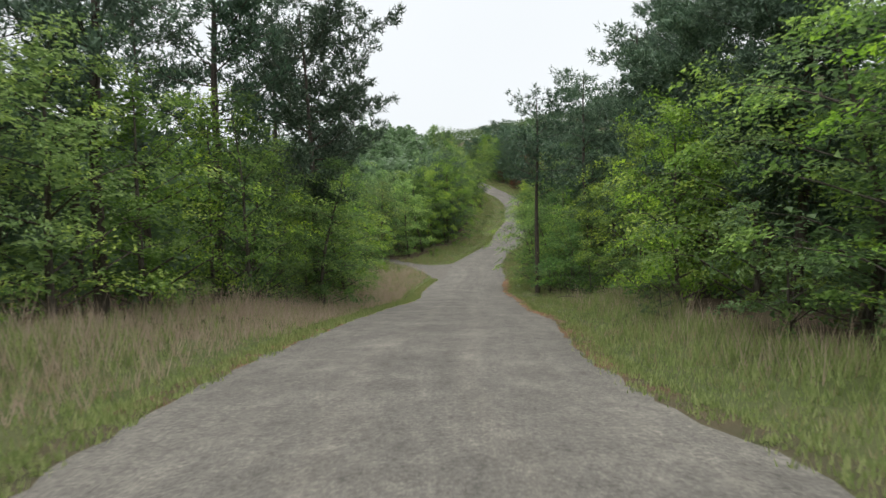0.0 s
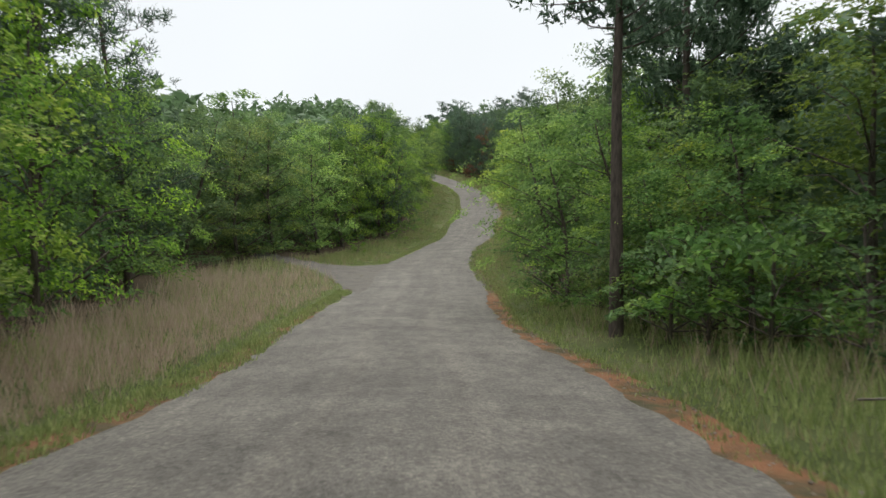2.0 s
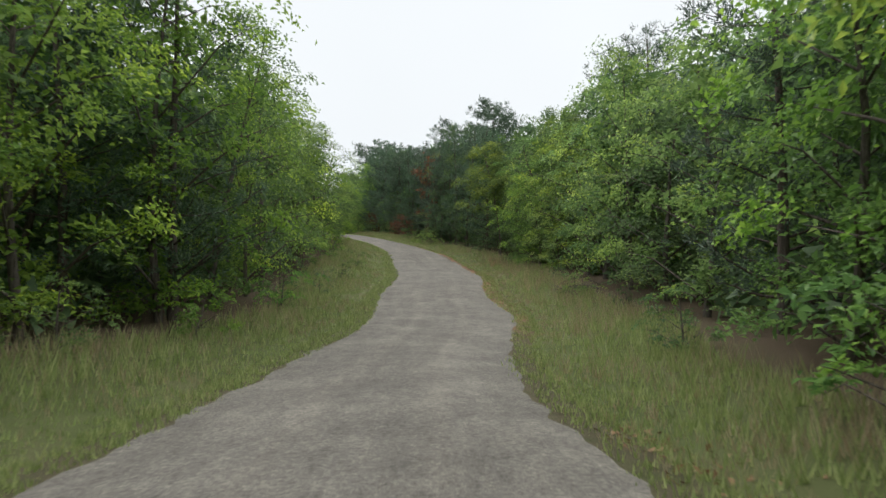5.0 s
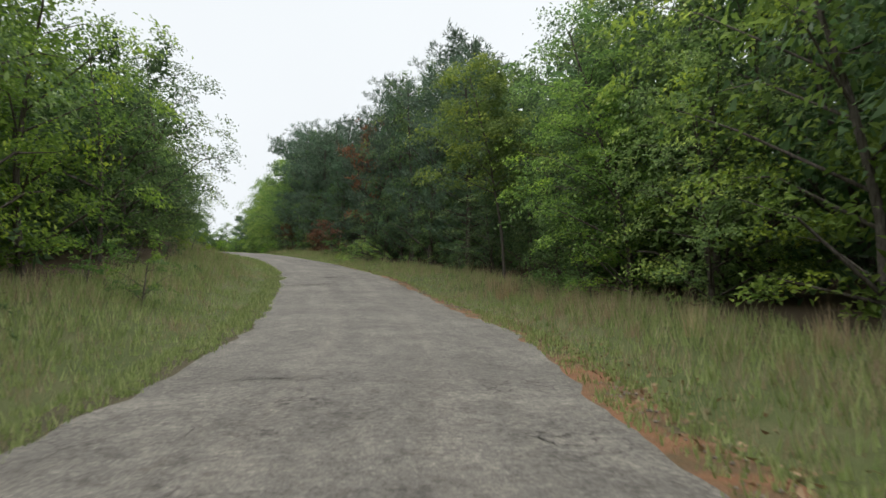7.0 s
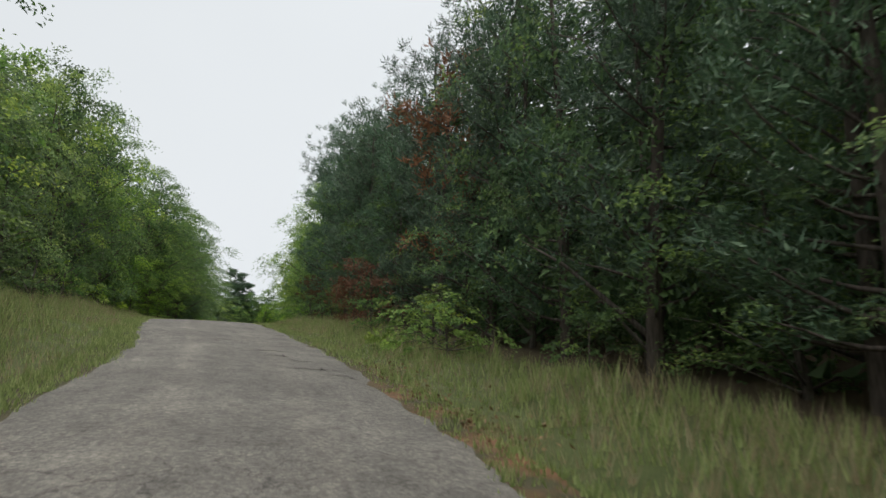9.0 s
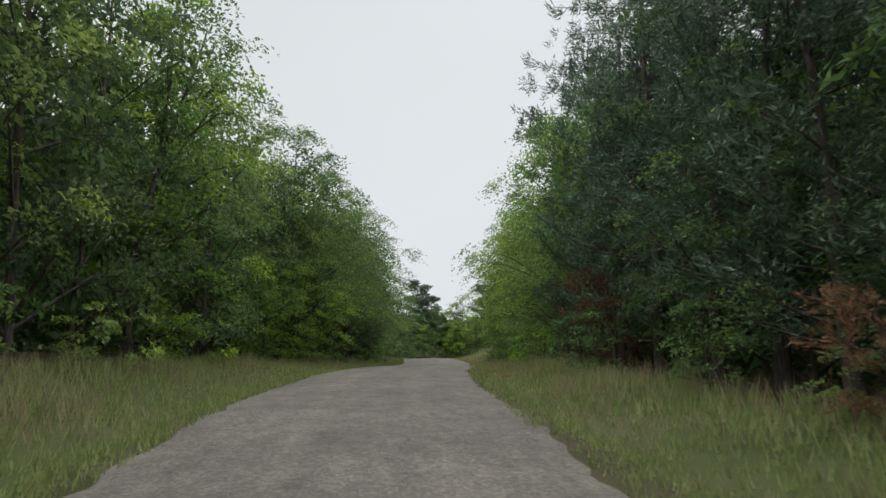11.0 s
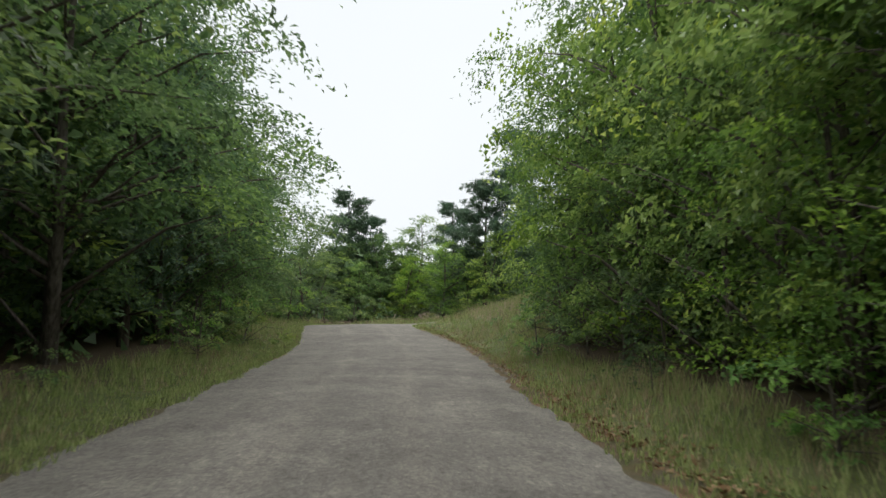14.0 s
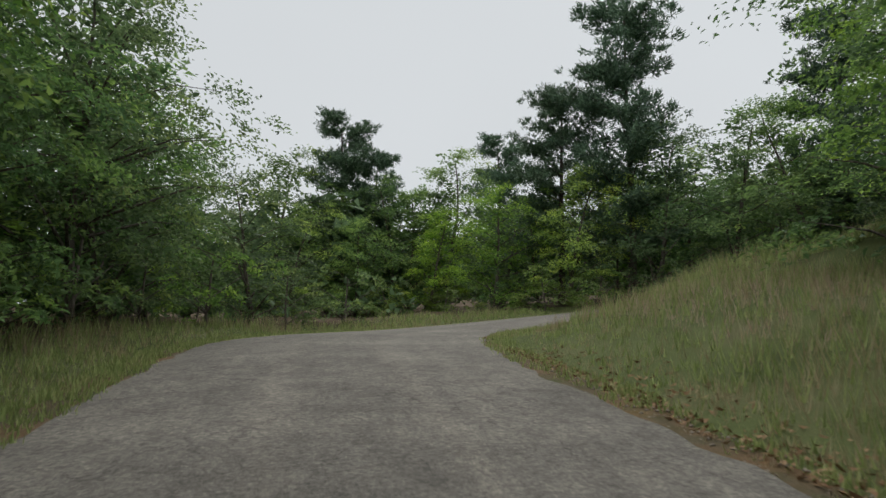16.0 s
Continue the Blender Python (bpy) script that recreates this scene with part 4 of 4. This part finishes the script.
def verge_grass():
    rng = np.random.default_rng(9)
    sets = {"verge_grass": [], "dry_grass": [], "seeding_grass": []}
    for side, edge in ((-1, EDGE_LEFT), (1, EDGE_RIGHT)):
        n = 35000
        s = rng.uniform(-8, 232, n)
        e = along(edge, s) + 1.2
        u = rng.uniform(0, 1, n) ** 1.25
        first = half_at(s) + (0.08 if side < 0 else 0.18)
        d = first + 0.2 * waves(s, 0 * s, 2.6, 61 + side) + 0.08 * waves(s, 0 * s, 0.7, 65) + (e - first) * u
        xy = at(s, side * d)
        away = np.abs(near(xy)[1]) > half_at(s)
        if side < 0:
            near_edge, far_edge = turnout_edges(d)
            away &= ~((s > near_edge + 0.4) & (s < far_edge - 0.4))
        xy, s, d = xy[away], s[away], d[away]
        z = ground(xy) - 0.02
        patchy = waves(xy[:, 0], xy[:, 1], 5, 12)
        tall = (0.12 + 0.27 * smooth(d - half_at(s), 0.5, 3.0)) * (1 + 0.35 * patchy) * rng.uniform(0.7, 1.3, len(d))
        pick = rng.uniform(0, 1, len(d))
        rosy = (pick < 0.5 * (side < 0) * smooth(s, 6, 14) * (1 - smooth(s, 57, 60)) * smooth(d, 3.3, 4.6)) | (pick < 0.14 * (side > 0) * smooth(d, 4, 5.5) * (s < 66))
        dry = ~rosy & (pick < 0.2 + 0.28 * (patchy > 0.15) * (s > 60) + 0.1 * (s > 170) * (side > 0) + 0.18 * (side > 0) * (s > 88) * (s < 128))
        for key, mask, grow in (("verge_grass", ~rosy & ~dry, 1.0), ("dry_grass", dry, 1.25), ("seeding_grass", rosy, 1.9)):
            sets[key].append((xy[mask], z[mask], tall[mask] * grow))
    # short grass creeping up to the road's edge
    for side in (-1, 1):
        n = 13000
        s = rng.uniform(-4, 226, n)
        d = half_at(s) + 0.1 * waves(s, 0 * s, 3, 66 + side) + 0.75 * rng.uniform(0, 1, n) ** 1.3
        bare = (s > 18) & (s < 54) | (s > 112) & (s < 126) | (s > 196) & (s < 210)
        keep = rng.uniform(0, 1, n) > (np.maximum(bare, 0.55) * smooth(half_at(s) + 0.8 - d, 0.15, 0.55) if side > 0 else (s > 54) & (s < 67))
        xy = at(s, side * d)[keep]
        z = np.interp(s[keep], ALONG, LINE[:, 2]) - 0.06 - 0.10 * smooth(d[keep] - half_at(s[keep]), 0.45, 0.9)
        sets["verge_grass"].append((xy, z, rng.uniform(0.07, 0.16, len(xy))))
    # the tall reddish grass stands thick on the left before the turning
    n = 4800
    s = rng.uniform(2, 58, n)
    d = 3.7 + (along(EDGE_LEFT, s) + 0.8 - 3.7) * rng.uniform(0, 1, n)
    keep = ~((s > turnout_edges(d)[0] - 0.3) & (s < turnout_edges(d)[1]))
    xy = at(s, -d)[keep]
    sets["seeding_grass"].append((xy, ground(xy) - 0.02, rng.uniform(0.2, 0.45, len(xy))))
    s, d = rng.uniform(209, 219, 350), rng.uniform(5.5, 10, 350)
    xy = at(s, d)
    xy = xy[np.abs(near(xy)[1]) > 4.5]
    sets["seeding_grass"].append((xy, ground(xy) - 0.02, rng.uniform(0.2, 0.45, len(xy))))
    for key, mat, label, wide in (("verge_grass", GRASS, "short green grass on the verges", 0.013), ("dry_grass", STRAW, "dry straw-coloured grass stalks on the verges", 0.006), ("seeding_grass", ROSY, "tall reddish seeding grass beside the road", 0.008)):
        xy, z, t = (np.concatenate(v) for v in zip(*sets[key]))
        V, F = blades(rng, xy, z, t, wide, 5)
        tagged(new(key, mesh_of(key, V, F, mat)), label, "grass", kind="stuff")


verge_grass()


# ---- single things along the verges ----
def bare_trunk_tree():
    root = tree_kind("oak_tree", broadleaf_meshes(180, 9.5, 3.0, 130, 50, 0.15, YOUNG, 0.42, blade=True, thick=0.62), "crown", "bright yellow-green tree with a slim bare lower trunk", "tree", "roadside broadleaf trees")
    return 9.5, 3.0, Kinds(root)


SLIM = bare_trunk_tree()
for s_, d_, h_, k in ((41.1, 5.6, 3.8, 0), (28.0, -6.4, 5.2, 6), (40.4, 6.6, 4.4, 2), (43.6, 5.6, 5.4, 3), (24.8, 7.2, 7.2, 2), (20.2, 6.9, 6.6, 6), (26.6, -5.3, 6.4, 3), (31.2, -5.4, 5.8, 5), (22.0, -6.8, 7.4, 4), (38.2, 6.3, 4.4, 0), (47.2, 4.9, 6.4, 2), (50.4, 4.9, 7.0, 3), (60.5, 6.2, 7.8, 5), (177, -5.9, 5.2, 2), (172, -6.0, 4.6, 6), (182.5, -5.6, 5.0, 2), (35.5, -7.0, 7.2, 2), (40.5, -7.2, 7.4, 6), (45.5, 8.4, 6.6, 0), (113.4, 7.2, 6.8, 2), (110.4, 7.6, 6.2, 6), (116.0, 8.0, 7.4, 3), (192, 6.6, 10.5, 2), (197, 7.2, 9.0, 1), (201.5, 6.4, 6.4, 4), (205.0, 6.8, 5.6, 1)):
    stand(BROAD[k], s_, d_, h_, rng_pick, min(2.3, 0.42 * h_))
stand(SLIM, 122.5, 6.6, 9.6, rng_pick)
stand(SLIM, 71.0, 5.6, 8.6, rng_pick)
stand(SLIM, 188.0, 7.4, 9.8, rng_pick)

DEADPINE = (9.0, 1.7, Kinds(tree_kind("dead_pine", pine_meshes(260, 9.0, 1.7, 0.25, DEAD, 6, 12), "needles", "dead pine with rusty brown needles among green pines", "pine tree", "dead pines")))
stand(DEADPINE, 141.5, 6.6, 9.4, rng_pick)
DEADBUSH = (2.6, 0.9, Kinds(tree_kind("dead_cedar", pine_meshes(261, 2.6, 0.9, 0.04, DEAD, 9, 16), "needles", "small dead cedar with reddish-brown needles on the verge", "dead tree", "dead cedars")))
for s_, d_, h_ in ((146, 5.6, 2.6), (147.2, 5.2, 1.9), (162.6, 6.3, 3.0), (150.5, 5.6, 1.6)):
    stand(DEADBUSH, s_, d_, h_, rng_pick)
for s_, d_, h_, k in ((136.2, 4.6, 1.5, 1), (137.6, 4.8, 1.7, 1), (139.0, 4.9, 1.3, 1), (144.0, 5.0, 1.4, 0), (112.0, -5.0, 1.2, 0), (105, -5.2, 1.0, 2), (97.0, -4.8, 1.0, 2), (42.8, 6.4, 2.6, 0), (43.6, 5.2, 1.6, 1), (38.5, 5.6, 2.6, 0), (38.8, 5.0, 2.2, 0), (37.2, 6.0, 2.5, 0), (36.0, 6.8, 2.6, 2), (41.6, 5.4, 2.0, 0),
                       (197, 5.7, 2.4, 0), (199.5, 5.6, 2.2, 2), (202, 5.6, 2.6, 2), (204.5, 6.0, 2.3, 0), (194.5, 5.8, 2.0, 2), (206.6, 6.8, 2.2, 0), (200.6, 6.4, 2.8, 2), (203.2, 6.8, 2.6, 0)):
    stand(SHRUBS[k], s_, d_, h_, rng_pick)


for i in range(12):
    stand(SHRUBS[rng_pick.choice((0, 2, 0, 1))], 203 + 2.1 * i, -(5.2 + 0.05 * i + rng_pick.uniform(0, 0.8)), rng_pick.uniform(1.7, 2.7), rng_pick)
for i in range(16):
    x, y = -41 + 2.4 * i, 231.6 + rng_pick.uniform(-0.5, 0.8)
    k = rng_pick.choice((0, 2, 0, 1))
    SHRUBS[k][2].put(x, y, float(ground([(x, y)])[0]) - 0.05, rng_pick.uniform(0, 6.28), rng_pick.uniform(1.7, 2.6) / SHRUBS[k][0], 1.1)


def fallen_branch(name, s, d, toward, length, thick, seed, label):
    """A dead limb lying on the grass from one plan point towards another, with a few broken twigs."""
    rng = np.random.default_rng(seed)
    a, b = at(s, d), at(*toward)
    w = (b - a) / np.linalg.norm(b - a)
    pts = []
    for i in range(9):
        t = i / 8
        xy = a + w * length * t + np.array([-w[1], w[0]]) * 0.12 * math.sin(3 * t + seed)
        z = float(ground([xy])[0]) + thick * (1 - 0.6 * t) + 0.03 + 0.10 * math.sin(math.pi * t) + 0.18 * t
        pts.append((xy[0], xy[1], z, thick * (1 - 0.75 * t)))
    root = new(name)
    V, F = tubes([pts], 9)
    part("limb", mesh_of("limb", V, F, DEADWOOD, True), root)
    twigs = []
    for i in range(7):
        t = rng.uniform(0.35, 1.0)
        j = t * 8
        g = int(min(7, j))
        c = np.array(pts[g])[:3] * (1 - (j - g)) + np.array(pts[g + 1])[:3] * (j - g)
        way = np.array([w[0], w[1], 0]) * 0.7 + rng.normal(0, 0.6, 3) + (0, 0, 0.45)
        twigs.append(bough(rng, c, way, rng.uniform(0.35, 0.9), thick * 0.3, 0.004, 4, 0.3))
    for path in twigs:
        V, F = tubes([path], 5)
        part("twig", mesh_of("twig", V, F, DEADWOOD, True), root)
    return tagged(root, label, "fallen branch")


fallen_branch("fallen_branch", 28.2, 6.6, (32.8, 4.7), 5.2, 0.05, 3, "long grey dead branch lying across the roadside grass")
fallen_branch("fallen_branch", 50.2, 6.3, (55.5, 5.2), 3.4, 0.045, 4, "bleached dead branch lying at the foot of the trees")
fallen_branch("fallen_branch", 52.0, 6.9, (49.0, 5.6), 2.8, 0.035, 5, "bleached dead branch lying at the foot of the trees")
fallen_branch("fallen_branch", 96.5, 5.9, (101, 5.0), 2.6, 0.03, 6, "thin dead branch lying in the dry grass")


def brush_pile(s0, d0, count, seed, label):
    rng = np.random.default_rng(seed)
    root = new("brush_pile")
    for k in range(count):
        s, d = s0 + rng.uniform(-1.2, 1.6), d0 + rng.uniform(-0.5, 0.5)
        x, y = at(s, d)
        z = float(ground([(x, y)])[0])
        w = at(s + rng.uniform(-0.5, 2.5), d - 2.0) - (x, y)
        w = w / np.linalg.norm(w)
        path = bough(rng, (x, y, z + 0.02), (w[0], w[1], rng.uniform(0.5, 1.1)), rng.uniform(1.5, 2.9), 0.03, 0.006, 7, 0.28, -1.3)
        path = [(p[0], p[1], max(p[2], z + 0.03), p[3]) for p in path]
        V, F = tubes([path], 5)
        part("stick", mesh_of("stick", V, F, DEADWOOD, True), root)
    tagged(root, label, "brush pile")


brush_pile(54.2, 6.0, 9, 31, "tangle of bleached grey dead sticks beside the road")
brush_pile(98.8, 7.2, 7, 32, "tangle of brown dead sticks at the wood's edge")


BROKEN = soil_material("broken_asphalt", [(0.36, (0.026, 0.025, 0.023)), (0.5, (0.048, 0.046, 0.042)), (0.64, (0.078, 0.075, 0.068))], 5.0)
STONE = soil_material("loose_stone", [(0.3, (0.16, 0.14, 0.115)), (0.7, (0.30, 0.26, 0.21))], 6.0)


def road_height(s, d):
    return np.interp(s, ALONG, LINE[:, 2]) + np.interp(np.abs(d), [0, 0.8, 1.6, 2.5], [0.018, 0.012, -0.006, -0.03])


def road_crack(s, d, wide, long, seed):
    """A patch of broken seal: ragged cracks running mostly across the road, some joined by short ones along it."""
    rng = np.random.default_rng(seed)
    V, F = [], []
    n = int(3 + 3.0 * wide + 4 * long)
    for k in range(n):
        across = rng.random() < 0.75
        m = 9
        u = np.linspace(-0.5, 0.5, m) * rng.uniform(0.35, 1.0)
        jag = np.cumsum(rng.normal(0, 0.022, m))
        cs, cd = s + rng.normal(0, 0.32 * long + 0.16), d + rng.normal(0, 0.25 * wide)
        dd = cd + (u * wide * 1.5 if across else jag * 1.5)
        ss = cs + (jag * 1.6 + rng.uniform(-0.3, 0.3) * (dd - cd) if across else u * 0.7)
        half = rng.uniform(0.004, 0.013) * (1 - (2 * np.linspace(-0.5, 0.5, m)) ** 4) * rng.uniform(0.5, 1.5, m) + 0.002
        side_s, side_d = (half, 0 * half) if across else (0 * half, half)
        dd = np.clip(dd, -half_at(s) + 0.1, half_at(s) - 0.1)
        for q in (-1, 1):
            V.append(np.c_[at(ss + q * side_s, dd + q * side_d), road_height(ss, dd) + 0.006])
        o = 2 * m * k
        F += [(o + i, o + i + 1, o + m + i + 1, o + m + i) for i in range(m - 1)]
    me = mesh_of("road_crack", np.vstack(V), np.array(F), BROKEN)
    tagged(new("road_crack", me), "patch of ragged dark cracks in the grey road surface", "road crack", "breaks in the road")


# stretch, way off the middle, width across, length along
for i, (s, d, w, l) in enumerate(((68.0, -1.9, 1.0, 0.5), (69.0, -0.9, 0.7, 0.25), (64.4, 1.4, 0.8, 0.12), (62.4, 2.1, 0.4, 0.2), (61.4, 2.2, 0.5, 0.2), (65.8, -0.2, 0.25, 0.15), (62.3, -0.3, 0.2, 0.12),
                                  (121.6, -1.2, 0.5, 0.25), (124.7, 0.0, 0.5, 0.25), (104.3, -1.1, 0.6, 0.13), (101.6, 1.7, 0.35, 0.13), (98.5, -0.8, 0.5, 0.08), (98.9, -1.3, 0.3, 0.08), (98.7, 0.8, 0.5, 0.09), (98.0, 1.5, 0.4, 0.12),
                                  (98.5, 2.0, 0.45, 0.2), (97.0, 2.1, 0.35, 0.16), (97.6, -1.2, 0.45, 0.1), (98.2, -2.3, 0.35, 0.16), (97.0, -2.0, 0.4, 0.1), (97.3, 0.1, 0.3, 0.08),
                                  (124.3, -0.4, 0.45, 0.22), (123.2, 1.4, 0.3, 0.16), (122.3, -0.9, 0.5, 0.3), (121.5, -1.8, 0.6, 0.2), (121.5, -0.6, 0.4, 0.12), (121.0, 2.1, 0.3, 0.2),
                                  (136.8, 0.5, 0.7, 0.12), (135.7, 0.8, 0.6, 0.12), (133.5, 1.3, 0.8, 0.1), (132.4, 1.5, 0.5, 0.1), (142.9, 1.9, 0.5, 0.3), (134.6, 1.2, 0.5, 0.12), (139.6, -0.1, 0.3, 0.1))):
    road_crack(s, d, w, l, 700 + i)


def loose_gravel():
    """Small stones washed out along the crumbling right-hand edge."""
    rng = np.random.default_rng(45)
    s = np.concatenate([rng.uniform(a, b, n) for a, b, n in ((30, 52, 350), (58, 72, 250), (92, 104, 350), (114, 126, 450), (130, 140, 250), (164, 180, 250), (196, 214, 700))])
    d = half_at(s) + 0.12 + np.abs(rng.normal(0, 0.4, len(s)))
    xy = at(s, d)
    size = rng.uniform(0.010, 0.028, len(s))
    z = np.interp(s, ALONG, LINE[:, 2]) - 0.045 - 0.11 * smooth(d - half_at(s), 0.4, 1.0) + size * 0.4
    six = np.array([(1, 0, 0), (-1, 0, 0), (0, 1, 0), (0, -1, 0), (0, 0, 0.7), (0, 0, -0.7)])
    V = np.c_[xy, z][:, None] + six[None] * size[:, None, None] * rng.uniform(0.6, 1.3, (len(s), 6, 1))
    F = np.array([(0, 2, 4), (2, 1, 4), (1, 3, 4), (3, 0, 4), (2, 0, 5), (1, 2, 5), (3, 1, 5), (0, 3, 5)])
    F = (np.arange(len(s))[:, None, None] * 6 + F[None]).reshape(-1, 3)
    tagged(new("loose_gravel", mesh_of("loose_gravel", V.reshape(-1, 3), F, STONE)), "small loose stones along the crumbling road edge", "gravel", kind="stuff")


loose_gravel()


def scatter_litter():
    """Fallen brown leaves gathered along the road's right edge."""
    rng = np.random.default_rng(41)
    s = np.concatenate([rng.uniform(a, b, n) for a, b, n in ((52, 76, 900), (92, 112, 700), (128, 136, 500), (164, 216, 6500))])
    d = half_at(s) + 0.25 + np.abs(rng.normal(0, 0.55, len(s)))
    xy = at(s, d)
    z = np.maximum(ground(xy), np.interp(s, ALONG, LINE[:, 2]) - 0.05 - 0.1 * smooth(d - half_at(s), 0.5, 1.2)) + 0.025
    V, F = leaves(rng, np.c_[xy, z], np.zeros((len(s), 3)), np.full(len(s), 0.085), 1.3)
    tagged(new("leaf_litter", mesh_of("leaf_litter", V, F, LITTER)), "scattered brown fallen leaves along the road edge", "leaf litter", kind="stuff")


scatter_litter()


def straw_clumps():
    """Tall tan bunchgrass standing in clumps on the right-hand verge."""
    rng = np.random.default_rng(51)
    V0, F0 = blades(rng, rng.normal(0, 0.09, (26, 2)), np.zeros(26), rng.uniform(0.55, 0.95, 26), 0.005, 3, 0.22)
    me = mesh_of("stalks", V0, F0, STRAW)
    first = tagged(new("grass_clump", me), "clump of tall dry tan grass stalks on the verge", "grass clump", "dry grass clumps")
    k = Kinds(first)
    for s, d, h in ((117.2, 4.8, 1.15), (117.4, 5.2, 1.0), (106.5, 4.9, 0.9), (104.2, 5.6, 0.85), (102.8, 5.2, 0.7), (110.0, 5.0, 0.8), (98.5, 5.6, 0.8), (168.5, -5.6, 0.7), (172, 5.0, 0.8), (164.5, 4.4, 0.7), (36, -5.6, 0.7), (24, 6.0, 0.6), (178, 4.2, 0.6), (100.5, 4.4, 0.6), (101.5, 5.0, 0.7), (103.4, 4.6, 0.6), (107.5, 4.4, 0.6), (112.5, 5.2, 0.9), (114.0, 4.8, 1.0), (118.5, 5.4, 1.0), (119.4, 5.0, 0.9), (116.2, 5.6, 0.9)):
        x, y = at(s, d)
        k.put(float(x), float(y), float(ground([(x, y)])[0]) - 0.02, rng.uniform(0, 6.28), h)


straw_clumps()
